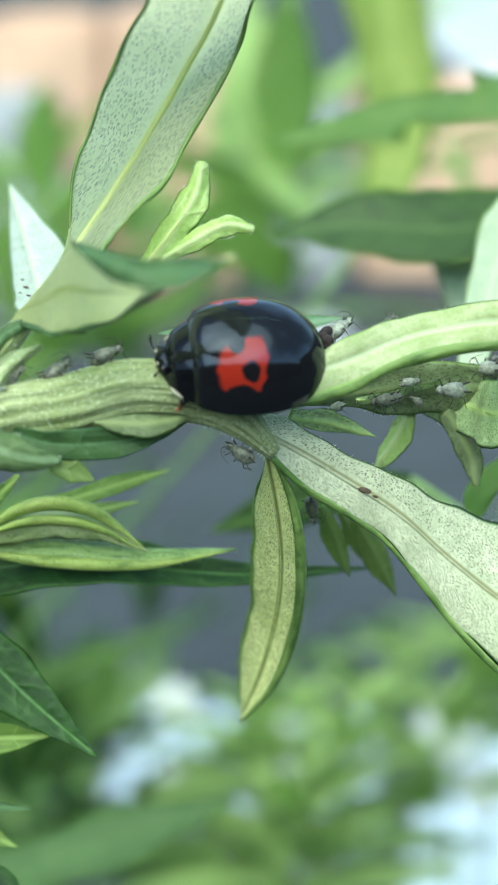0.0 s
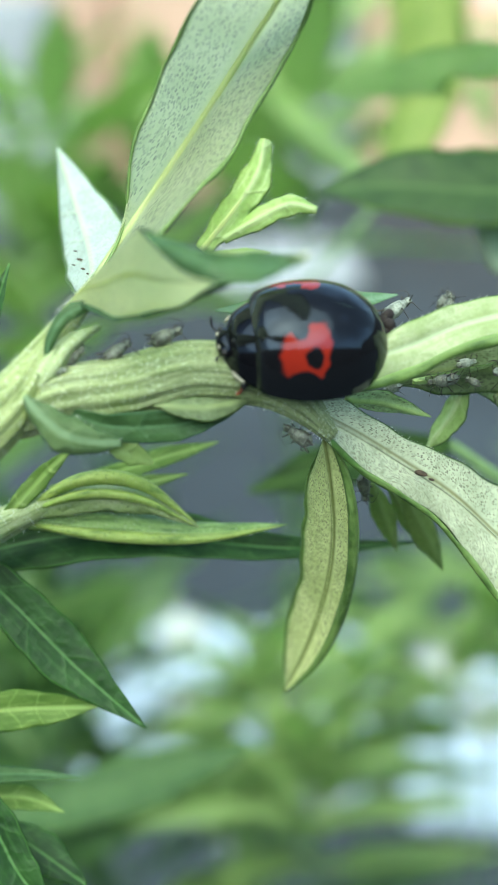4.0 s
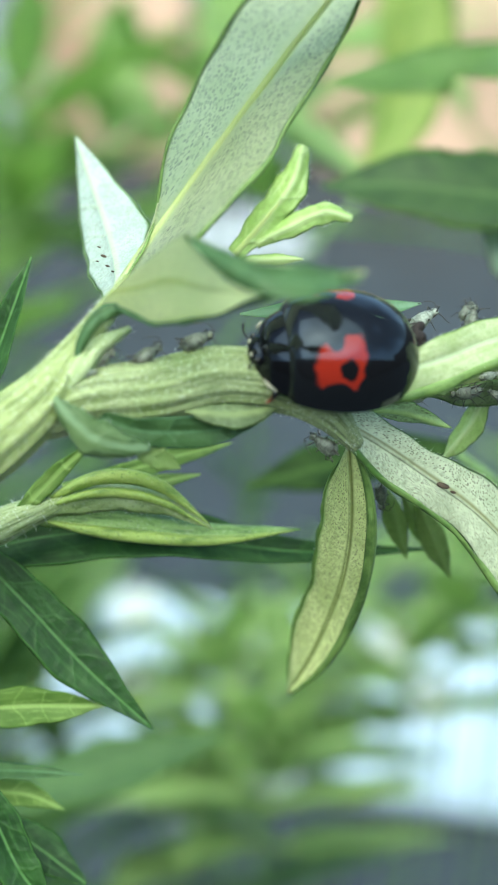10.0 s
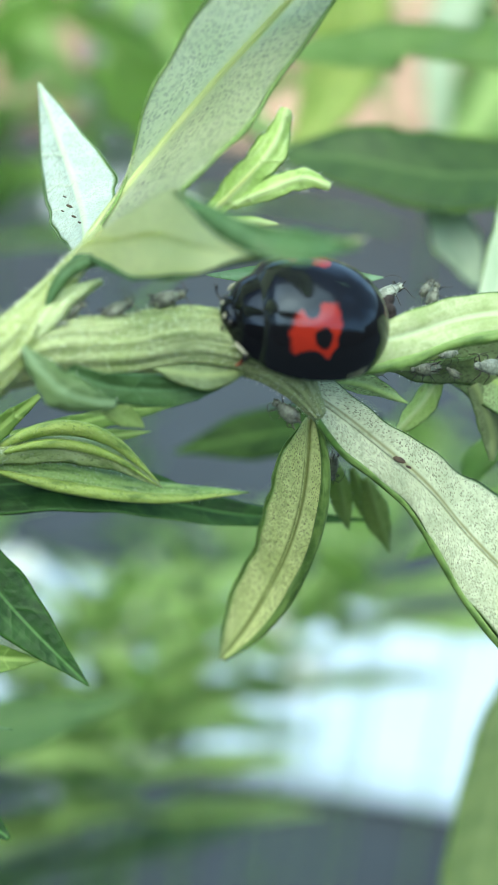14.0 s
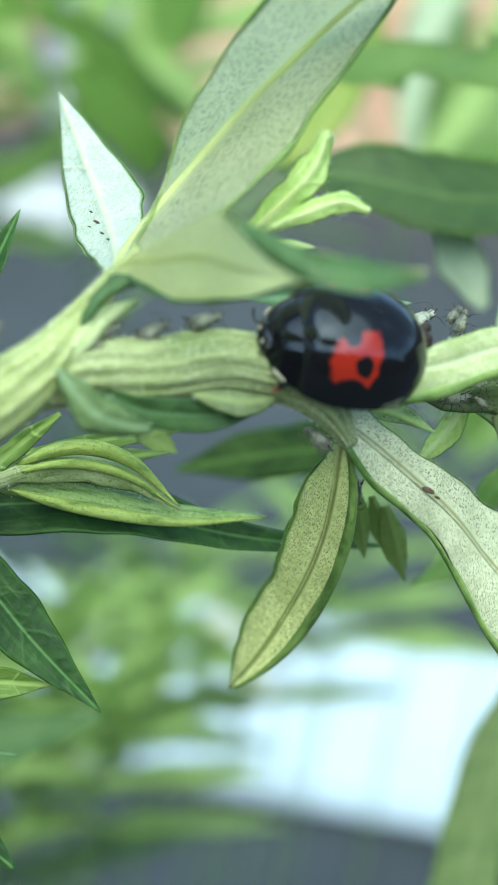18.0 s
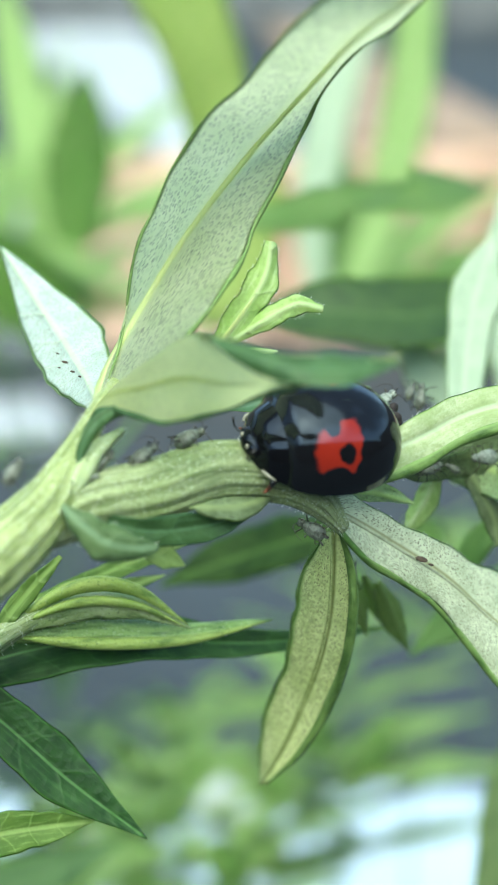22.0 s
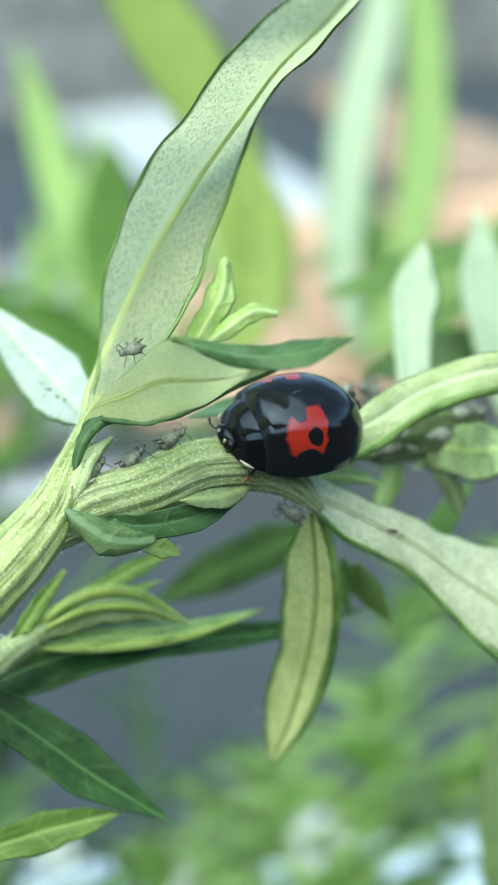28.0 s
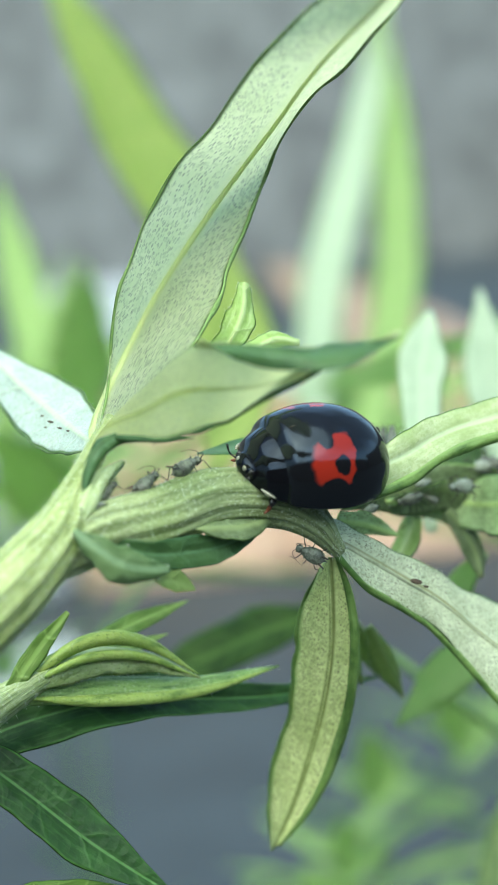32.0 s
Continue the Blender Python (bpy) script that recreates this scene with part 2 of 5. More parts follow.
UNDER_DULL = leaf_material("dull_leaf_underside", (0.27, 0.33, 0.22), (0.17, 0.22, 0.13), (0.30, 0.36, 0.20), 0.8, trans=0.22, line=(0.045, 0.09, 0.022), side=0.10)
UPPER = leaf_material("green_leaf_upper", (0.030, 0.080, 0.023), (0.013, 0.042, 0.013), (0.10, 0.21, 0.075), 0.0, rim=(0.10, 0.24, 0.05), rough=0.48, vein_w=0.05, trans=0.15, spec=0.25, line=(0.012, 0.035, 0.010), side=0.2, streak=0.25)
UPPER_THIN = leaf_material("thin_leaf_upper", (0.060, 0.16, 0.045), (0.040, 0.115, 0.032), (0.14, 0.27, 0.10), 0.0, rim=(0.12, 0.27, 0.06), rough=0.45, vein_w=0.07, trans=0.62, thru=(0.90, 0.94, 0.80), thru_f=0.88)
UPPER_LONG = leaf_material("pale_thin_leaf_upper", (0.16, 0.28, 0.11), (0.11, 0.21, 0.07), (0.22, 0.34, 0.15), 0.0, rim=(0.14, 0.30, 0.08), rough=0.45, vein_w=0.07, trans=0.86, thru=(0.93, 0.96, 0.86), thru_f=0.92)
UPPER_TEAL = leaf_material("blue_green_leaf_upper", (0.062, 0.122, 0.050), (0.036, 0.078, 0.030), (0.11, 0.20, 0.12), 0.0, rim=(0.10, 0.24, 0.11), rough=0.46, vein_w=0.05, trans=0.12, spec=0.3, line=(0.012, 0.035, 0.010), side=0.2, streak=0.25)
TEAL_THIN = leaf_material("thin_blue_green_leaf_upper", (0.060, 0.17, 0.10), (0.045, 0.13, 0.07), (0.10, 0.23, 0.13), 0.0, rim=(0.12, 0.26, 0.13), rough=0.45, vein_w=0.05, trans=0.92, thru=(0.98, 0.99, 0.76), thru_f=0.97)
YOUNG = leaf_material("young_leaf_green", (0.20, 0.30, 0.09), (0.12, 0.21, 0.05), (0.44, 0.58, 0.24), 0.0, rim=(0.22, 0.40, 0.08), vein_w=0.09, streak=0.45, line=(0.06, 0.14, 0.02))
FRESH = leaf_material("bright_leaf_green", (0.46, 0.61, 0.27), (0.36, 0.52, 0.18), (0.60, 0.70, 0.44), 0.15, vein_w=0.1, trans=0.22, streak=0.6, line=(0.10, 0.22, 0.04))
YOUNG_TEAL = leaf_material("blue_green_young_leaf", (0.24, 0.42, 0.24), (0.15, 0.30, 0.16), (0.34, 0.5, 0.34), 0.0, tone=(1, 1), streak=0.3)
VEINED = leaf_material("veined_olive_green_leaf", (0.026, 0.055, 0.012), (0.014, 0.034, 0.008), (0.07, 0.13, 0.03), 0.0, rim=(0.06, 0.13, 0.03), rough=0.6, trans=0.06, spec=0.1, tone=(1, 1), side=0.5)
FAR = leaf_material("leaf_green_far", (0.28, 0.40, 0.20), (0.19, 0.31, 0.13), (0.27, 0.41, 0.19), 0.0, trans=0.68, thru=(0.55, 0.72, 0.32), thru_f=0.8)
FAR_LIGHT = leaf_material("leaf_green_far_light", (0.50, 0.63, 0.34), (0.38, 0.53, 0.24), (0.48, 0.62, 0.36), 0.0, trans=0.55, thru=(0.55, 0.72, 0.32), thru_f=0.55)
# darker copy of the far green, with deep shade put into its colour
FAR_SHADED = leaf_material("leaf_green_far_shaded", (0.085, 0.165, 0.065), (0.05, 0.115, 0.04), (0.13, 0.23, 0.09), 0.0, trans=0.35, thru=(0.45, 0.62, 0.25), thru_f=0.4)
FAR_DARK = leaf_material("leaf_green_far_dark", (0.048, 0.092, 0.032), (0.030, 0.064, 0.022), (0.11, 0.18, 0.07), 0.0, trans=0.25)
OLIVE = leaf_material("leaf_dull_olive", (0.17, 0.23, 0.11), (0.12, 0.175, 0.08), (0.22, 0.28, 0.15), 0.0, trans=0.25)
FAR_OLIVE = leaf_material("leaf_yellow_olive_far", (0.40, 0.48, 0.17), (0.28, 0.38, 0.11), (0.48, 0.56, 0.26), 0.0, trans=0.5, thru=(0.66, 0.76, 0.30), thru_f=0.55)
MINT = leaf_material("leaf_pale_mint", (0.56, 0.66, 0.53), (0.46, 0.57, 0.44), (0.62, 0.71, 0.58), 0.0, trans=0.45, tone=(1, 0.95))


def stem_material(name, base, dark, green, fine=3.6, hairy=0.55):
    m, nt, b = mat(name)
    mm, tc = nt.nodes.new("ShaderNodeUVMap"), nt.nodes.new("ShaderNodeTexCoord")
    mm.uv_map = "mm"
    mp = nt.nodes.new("ShaderNodeMapping")
    mp.inputs["Scale"].default_value = (fine, 0.28, 1)
    nt.links.new(mm.outputs[0], mp.inputs[0])
    streak = tex(nt, mp.outputs[0], 1.6, 4, 0.65)
    col = mixer(nt, base, dark, step(nt, streak, 0.42, 0.68))
    blot = tex(nt, tc.outputs["Object"], 420, 3)
    col = mixer(nt, col, green, maths(nt, "MULTIPLY", step(nt, blot, 0.5, 0.75), 0.6))
    fleck = tex(nt, tc.outputs["Object"], 6500, 2, 0.6)
    col = mixer(nt, col, dark, maths(nt, "MULTIPLY", step(nt, fleck, 0.58, 0.70), 0.6))
    pale = tex(nt, tc.outputs["Object"], 8200, 2, 0.6)
    col = mixer(nt, col, (0.60, 0.67, 0.48), maths(nt, "MULTIPLY", step(nt, pale, 0.56, 0.68), hairy))
    nt.links.new(col, b.inputs["Base Color"])
    b.inputs["Roughness"].default_value = 0.5
    bp = nt.nodes.new("ShaderNodeBump")
    bp.inputs["Strength"].default_value, bp.inputs["Distance"].default_value = 0.7, 0.00012
    nt.links.new(maths(nt, "MULTIPLY_ADD", tex(nt, tc.outputs["Object"], 4000, 3), 0.5, streak), bp.inputs["Height"])
    nt.links.new(bp.outputs[0], b.inputs["Normal"])
    b.inputs["Subsurface Weight"].default_value = 0.15
    b.inputs["Subsurface Radius"].default_value = (0.0006, 0.0008, 0.0003)
    return m


STEM = stem_material("ribbed_green_stem", (0.40, 0.48, 0.24), (0.15, 0.22, 0.06), (0.26, 0.35, 0.10))
STEM_FINE = stem_material("fine_ribbed_stem", (0.30, 0.36, 0.17), (0.11, 0.15, 0.045), (0.18, 0.25, 0.07), 6.0)
BUD = stem_material("striped_bud_leaf", (0.44, 0.52, 0.24), (0.07, 0.13, 0.025), (0.22, 0.32, 0.07), 1.5, 0.25)
BUD_DARK = stem_material("green_bud_leaf", (0.27, 0.40, 0.12), (0.05, 0.12, 0.02), (0.14, 0.26, 0.05), 1.7, 0.25)
BUD_RIDGE = stem_material("yellow_green_bud_ridge", (0.36, 0.46, 0.11), (0.10, 0.18, 0.025), (0.22, 0.34, 0.05), 1.5, 0.12)
STEM_PALE = stem_material("pale_green_stem", (0.36, 0.43, 0.17), (0.11, 0.16, 0.03), (0.22, 0.30, 0.06))


def plain(name, col, rough=0.5, metal=0.0, grain=0.0, scale=900.0, spec=0.5):
    m, nt, b = mat(name)
    tc = nt.nodes.new("ShaderNodeTexCoord")
    nz = tex(nt, tc.outputs["Object"], scale, 4)
    dk = tuple(c * (1 - grain) for c in col)
    nt.links.new(mixer(nt, col, dk, step(nt, nz, 0.35, 0.65)), b.inputs["Base Color"])
    b.inputs["Roughness"].default_value, b.inputs["Metallic"].default_value = rough, metal
    b.inputs["Specular IOR Level"].default_value = spec
    return m


STEM_FAR = plain("green_stem_behind", (0.17, 0.29, 0.10), 0.6, grain=0.3)
RIM = plain("green_leaf_rim", (0.10, 0.20, 0.040), 0.5, grain=0.35, scale=1500)
HAIR = plain("white_leaf_hair", (0.75, 0.80, 0.70), 0.5)
APHID = plain("grey_aphid_skin", (0.20, 0.22, 0.17), 0.45, grain=0.6, scale=5000)
APHID_PALE = plain("pale_aphid_skin", (0.36, 0.40, 0.33), 0.5, grain=0.5, scale=5000)
APHID_LEG = plain("dark_aphid_leg", (0.05, 0.045, 0.035), 0.5)
CAST = plain("dark_brown_crumb", (0.03, 0.022, 0.02), 0.8, grain=0.5, scale=6000)
GLOSS = plain("glossy_black_shell", (0.004, 0.004, 0.005), 0.06, spec=0.24)
# the sky's navy sheen is put into the specular colour
GLOSS.node_tree.nodes["Principled BSDF"].inputs["Specular Tint"].default_value = (0.55, 0.72, 1.0, 1)
BLACK = plain("black_beetle_leg", (0.012, 0.011, 0.011), 0.25)
RUST = plain("rust_beetle_foot", (0.20, 0.05, 0.02), 0.35)
IVORY = plain("ivory_beetle_mark", (0.38, 0.37, 0.28), 0.25, grain=0.3)


def elytra_material():
    """Glossy black wing case with one red patch that carries black dots; object space in millimetres."""
    m, nt, b = mat("black_wing_case_with_red_patch")
    tc = nt.nodes.new("ShaderNodeTexCoord")
    mp = nt.nodes.new("ShaderNodeMapping")
    mp.inputs["Scale"].default_value = (1000, 1000, 1000)
    nt.links.new(tc.outputs["Object"], mp.inputs[0])
    nz = nt.nodes.new("ShaderNodeTexNoise")
    nt.links.new(mp.outputs[0], nz.inputs["Vector"])
    nz.inputs["Scale"].default_value = 2.2
    wob = nt.nodes.new("ShaderNodeVectorMath")
    wob.operation = "MULTIPLY_ADD"
    nt.links.new(nz.outputs["Color"], wob.inputs[0])
    wob.inputs[1].default_value = (0.35, 0.35, 0)
    nt.links.new(mp.outputs[0], wob.inputs[2])
    sep = nt.nodes.new("ShaderNodeSeparateXYZ")
    nt.links.new(wob.outputs[0], sep.inputs[0])
    side_y = maths(nt, "DIVIDE", maths(nt, "ABSOLUTE", maths(nt, "SUBTRACT", sep.outputs[1], 0.17)), 2.3)
    y = maths(nt, "MULTIPLY", maths(nt, "ARCTAN2", side_y, maths(nt, "DIVIDE", sep.outputs[2], 1.95)), 2.1)

    def disc(cx, cy, rx, ry, power=2.0, soft=0.10):
        dx = maths(nt, "DIVIDE", maths(nt, "SUBTRACT", sep.outputs[0], cx + 0.17), rx)
        dy = maths(nt, "DIVIDE", maths(nt, "SUBTRACT", y, cy), ry)
        dx, dy = [maths(nt, "POWER", maths(nt, "ABSOLUTE", v), power) for v in (dx, dy)]
        d = maths(nt, "POWER", maths(nt, "ADD", dx, dy), 1 / power)
        return maths(nt, "SUBTRACT", 1.0, step(nt, d, 1 - soft, 1 + soft), clamp=True)

    red = maths(nt, "MAXIMUM", disc(*PATCH[0]), disc(*PATCH[1]))
    for dot in DOTS:
        red = maths(nt, "MULTIPLY", red, maths(nt, "SUBTRACT", 1.0, disc(*dot)))
    nt.links.new(mixer(nt, (0.006, 0.006, 0.007), (0.23, 0.017, 0.009), red), b.inputs["Base Color"])
    b.inputs["Roughness"].default_value = 0.08
    b.inputs["Specular IOR Level"].default_value = 0.36
    # blue tint stands in for a bluer sky in the wing case's reflections
    b.inputs["Specular Tint"].default_value = (0.58, 0.76, 1.0, 1)
    bp = nt.nodes.new("ShaderNodeBump")
    bp.inputs["Strength"].default_value, bp.inputs["Distance"].default_value = 0.08, 0.00005
    nt.links.new(tex(nt, mp.outputs[0], 9, 3), bp.inputs["Height"])
    nt.links.new(bp.outputs[0], b.inputs["Normal"])
    return m


PATCH = [(0.30, 1.58, 0.78, 0.72, 4.0), (-0.12, 1.20, 0.44, 0.60, 2.6)]
DOTS = [(-0.02, 1.64, 0.29, 0.34), (0.44, 0.84, 0.30, 0.26), (0.32, 2.32, 0.50, 0.26), (-0.58, 2.14, 0.22, 0.30)]
SHELL = elytra_material()


# ---- builders ----
ORIGIN = {}


def thing(name, at, label, category, group="", kind=""):
    ob = new(name)
    ob.empty_display_size = 0.002
    ob.location = at
    ORIGIN[ob.name] = Vector(at)
    return tagged(ob, label, category, group, kind)


def part(name, bm, material, parent, label="", smooth=True):
    """One mesh under a thing or a part; vertices in world metres."""
    me = bpy.data.meshes.new(name)
    root = parent
    while root.parent:
        root = root.parent
    off = ORIGIN.get(root.name, Vector((0, 0, 0)))
    for v in bm.verts:
        v.co -= off
    for m in material if isinstance(material, (list, tuple)) else [material]:
        me.materials.append(m)
    bm.to_mesh(me)
    bm.free()
    if smooth:
        me.polygons.foreach_set("use_smooth", [True] * len(me.polygons))
    ob = new(name, me)
    ob.parent = parent
    return tagged(ob, label)


def curve(pts, t):
    """Catmull-Rom through points (or numbers), t from 0 to 1."""
    n = len(pts) - 1
    f = min(max(t, 0.0), 1.0) * n
    i = min(int(f), n - 1)
    f -= i
    p1, p2 = pts[i], pts[i + 1]
    p0 = pts[i - 1] if i else p1 * 2 - p2
    p3 = pts[i + 2] if i + 2 <= n else p2 * 2 - p1
    return 0.5 * (p1 * 2 + (p2 - p0) * f + (p0 * 2 - p1 * 5 + p2 * 4 - p3) * f * f + (p1 * 3 - p0 - p2 * 3 + p3) * f ** 3)


def smooth01(x):
    x = min(max(x, 0.0), 1.0)
    return x * x * (3 - 2 * x)


def blade(pts, half, up, cup=0.0, fold=0.0, rolls=(0, 0), r0=0.5, wave=0.06, lobes=0.05, n=30, m=7, thick=0.10, seed=0, twist=0.0):
    """A leaf blade as a closed, thin body. pts: spine in the shoot's axes; half: half widths in mm; up: way of the upper face
    (one, or one a point). Faces of the under side get material 1. Returns the bmesh and the spine in world metres."""
    bm = bmesh.new()
    uv1, uv2 = bm.loops.layers.uv.new("mm"), bm.loops.layers.uv.new("unit")
    P3 = [W(p) for p in pts]
    ups = [D(u) for u in up] if isinstance(up[0], (tuple, list)) else [D(up)] * len(pts)
    rnd = random.Random(seed)
    ph = [rnd.uniform(0, 6.28) for _ in range(6)]
    top, bot, info, spine = [], [], [], []
    length = sum((b - a).length for a, b in zip(P3, P3[1:])) * 1000
    for i in range(n + 1):
        t = i / n
        c = curve(P3, t)
        tan = (curve(P3, min(t + 0.01, 1)) - curve(P3, max(t - 0.01, 0))).normalized()
        u = curve(ups, t)
        side = tan.cross(u).normalized()
        nor = side.cross(tan).normalized()
        if twist:
            q = Matrix.Rotation(radians(twist) * t, 3, tan)
            side, nor = q @ side, q @ nor
        w0 = max(curve([float(h) for h in half], t), 0.02)
        rows_t, rows_b, inf = [None] * (2 * m + 1), [None] * (2 * m + 1), [None] * (2 * m + 1)
        for sgn in (-1, 1):
            w = w0 * (1 + lobes * math.sin(t * 17 + ph[0 if sgn > 0 else 1]) + 0.5 * lobes * math.sin(t * 41 + ph[2 if sgn > 0 else 3]))
            x = h = 0.0
            for j in range(m + 1):
                s = j / m
                if j:
                    sm = (j - 0.5) / m
                    a = fold + cup * sm * 2 + (rolls[0] if sgn < 0 else rolls[1]) * smooth01((sm - r0) / (1 - r0))
                    x += math.cos(a) * w / m
                    h += math.sin(a) * w / m
                rip = wave * w0 * s * s * math.sin(t * 13 + ph[4 if sgn > 0 else 5]) + 0.4 * wave * w0 * s * s * math.sin(t * 29 + ph[1])
                th = thick * (1 - 0.55 * s ** 3) * min(1, 0.35 + 3 * w0) * (1.0 + 1.3 * math.exp(-(s * w0 / 0.16) ** 2))
                groove = -0.05 * math.exp(-(s * w0 / 0.18) ** 2)
                p = c + side * (sgn * x / 1000) + nor * ((h + rip) / 1000)
                k = m + sgn * j
                if j == 0 and sgn > 0:
                    continue
                rows_t[k] = bm.verts.new(p + nor * ((groove + 0.25 * thick * (1 - s ** 4)) / 1000))
                rows_b[k] = rows_t[k] if j == m else bm.verts.new(p - nor * (0.75 * th / 1000))
                inf[k] = (sgn * s * w0, t * length, sgn * s, t)
        spine.append((c, nor, side, tan, rows_t[0].co.copy(), rows_t[-1].co.copy()))
        top.append(rows_t), bot.append(rows_b), info.append(inf)
    close_skin(bm, top, bot, info, uv1, uv2)
    return bm, spine


def close_skin(bm, top, bot, info, uv1, uv2):
    """Faces of a thin body between two grids of vertices; the under side gets material 1."""
    n, w = len(top) - 1, len(top[0]) - 1
    for i in range(n):
        for k in range(w):
            for grid, mi in ((top, 0), (bot, 1)):
                q = [(i, k), (i, k + 1), (i + 1, k + 1), (i + 1, k)]
                if mi == 0:
                    q.reverse()
                f = bm.faces.new([grid[a][b] for a, b in q])
                f.material_index = mi
                for lp, (a, b) in zip(f.loops, q):
                    z = info[a][b]
                    lp[uv1].uv, lp[uv2].uv = z[:2], z[2:]
    for i, flip in ((0, False), (n, True)):
        for k in range(w):
            vs = list(dict.fromkeys([top[i][k], top[i][k + 1], bot[i][k + 1], bot[i][k]]))
            if len(vs) > 2:
                bm.faces.new(vs if not flip else vs[::-1]).material_index = 1
    bm.normal_update()


def loft(left, mid, right, up, n=50, m=9, thick=0.10, ridge=0.0, wave=0.03, lobes=0.03, seed=0):
    """A leaf blade stretched between its two margins and its midrib, all in the shoot's axes; up: way of the upper face."""
    bm = bmesh.new()
    uv1, uv2 = bm.loops.layers.uv.new("mm"), bm.loops.layers.uv.new("unit")
    A, M, B = [[W(p) for p in line] for line in (left, mid, right)]
    u = D(up)
    rnd = random.Random(seed)
    ph = [rnd.uniform(0, 6.28) for _ in range(6)]
    top, bot, info, spine = [], [], [], []
    length = sum((q - p).length for p, q in zip(M, M[1:])) * 1000
    last = u
    for i in range(n + 1):
        t = i / n
        a, c, b = curve(A, t), curve(M, t), curve(B, t)
        tan = (curve(M, min(t + 0.02, 1)) - curve(M, max(t - 0.02, 0))).normalized()
        across = b - a
        nor = across.cross(tan).normalized() if across.length > 1e-6 else u
        if nor.dot(last) < 0:
            nor = -nor
        last = nor
        rt, rb, inf = [], [], []
        for k in range(2 * m + 1):
            s = (k - m) / m
            end = a if s < 0 else b
            w0 = (end - c).length * 1000
            e = 1 + lobes * math.sin(t * 23 + ph[0 if s < 0 else 1]) + 0.6 * lobes * math.sin(t * 51 + ph[2 if s < 0 else 3])
            p = c.lerp(end, abs(s) * e)
            p += nor * (ridge * w0 * abs(s) * (1 - abs(s)) / 1000)
            rip = wave * w0 * s * s * (math.sin(t * 19 + ph[4 if s < 0 else 5]) + 0.5 * math.sin(t * 43 + ph[1]))
            p += nor * (rip / 1000)
            x = abs(s)
            th = thick * (1 - 0.55 * x ** 3) * min(1, 0.35 + 3 * w0)
            g = math.exp(-(x * w0 / 0.15) ** 2)
            v = bm.verts.new(p + nor * ((0.25 * thick * (1 - x ** 4) - 0.05 * g) / 1000))
            rt.append(v)
            rb.append(v if k in (0, 2 * m) else bm.verts.new(p - nor * ((0.75 * th + 0.06 * g) / 1000)))
            inf.append((s * w0, t * length, s, t))
        flip = (b - a).cross(tan).dot(nor) < 0
        if flip:
            rt.reverse(), rb.reverse(), inf.reverse()
        spine.append((c, nor, across.normalized(), tan, rt[0].co.copy(), rt[-1].co.copy()))
        top.append(rt), bot.append(rb), info.append(inf)
    close_skin(bm, top, bot, info, uv1, uv2)
    return bm, spine


def tube(pts, radii, sides=10, n=20, ribs=0, rib=0.0, world=False, seed=0, cap=True):
    """A tapered round body along a line; radii in mm. UV 'mm' runs round and along."""
    bm = bmesh.new()
    uv1 = bm.loops.layers.uv.new("mm")
    P3 = [Vector(p) for p in pts] if world else [W(p) for p in pts]
    rnd = random.Random(seed)
    ph = rnd.uniform(0, 6)
    rings, prev, along = [], None, [0.0]
    for i in range(n + 1):
        t = i / n
        c = curve(P3, t)
        if i:
            along.append(along[-1] + (c - last).length * 1000)
        last = c
        tan = (curve(P3, min(t + 0.01, 1)) - curve(P3, max(t - 0.01, 0))).normalized()
        ref = prev if prev else (Vector((0, 0, 1)) if abs(tan.z) < 0.9 else Vector((1, 0, 0)))
        a = (ref - tan * ref.dot(tan)).normalized()
        prev = a
        b = tan.cross(a)
        r = max(curve([float(x) for x in radii], t), 0.004) / 1000
        ring = []
        for k in range(sides):
            g = k / sides * 2 * math.pi
            rr = r * (1 + rib * math.cos(ribs * g + ph) + 0.35 * rib * math.sin((ribs + 3) * g + 2 * ph + 4 * t)) if ribs else r
            ring.append(bm.verts.new(c + (a * math.cos(g) + b * math.sin(g)) * rr))
        rings.append(ring)
    for i in range(n):
        for k in range(sides):
            k2 = (k + 1) % sides
            f = bm.faces.new((rings[i][k], rings[i][k2], rings[i + 1][k2], rings[i + 1][k]))
            for lp, (ii, kk) in zip(f.loops, ((i, k), (i, k + 1), (i + 1, k + 1), (i + 1, k))):
                lp[uv1].uv = (kk / sides * 6.28 * sum(radii) / len(radii), along[ii])
    if cap:
        bm.faces.new(rings[0][::-1])
        bm.faces.new(rings[-1])
    bm.normal_update()
    return bm


def blob(center, axes, seg=12, ring=8, squash=None):
    """An egg with half axes given as three world vectors."""
    bm = bmesh.new()
    bmesh.ops.create_uvsphere(bm, u_segments=seg, v_segments=ring, radius=1)
    a, b, c = axes
    for v in bm.verts:
        x, y, z = v.co
        if squash:
            x, y, z = squash(x, y, z)
        v.co = Vector(center) + a * x + b * y + c * z
    return bm


def join(bms):
    """Several bmeshes into one."""
    out = bmesh.new()
    for b in bms:
        me = bpy.data.meshes.new("tmp")
        b.to_mesh(me)
        b.free()
        out.from_mesh(me)
        bpy.data.meshes.remove(me)
    return out


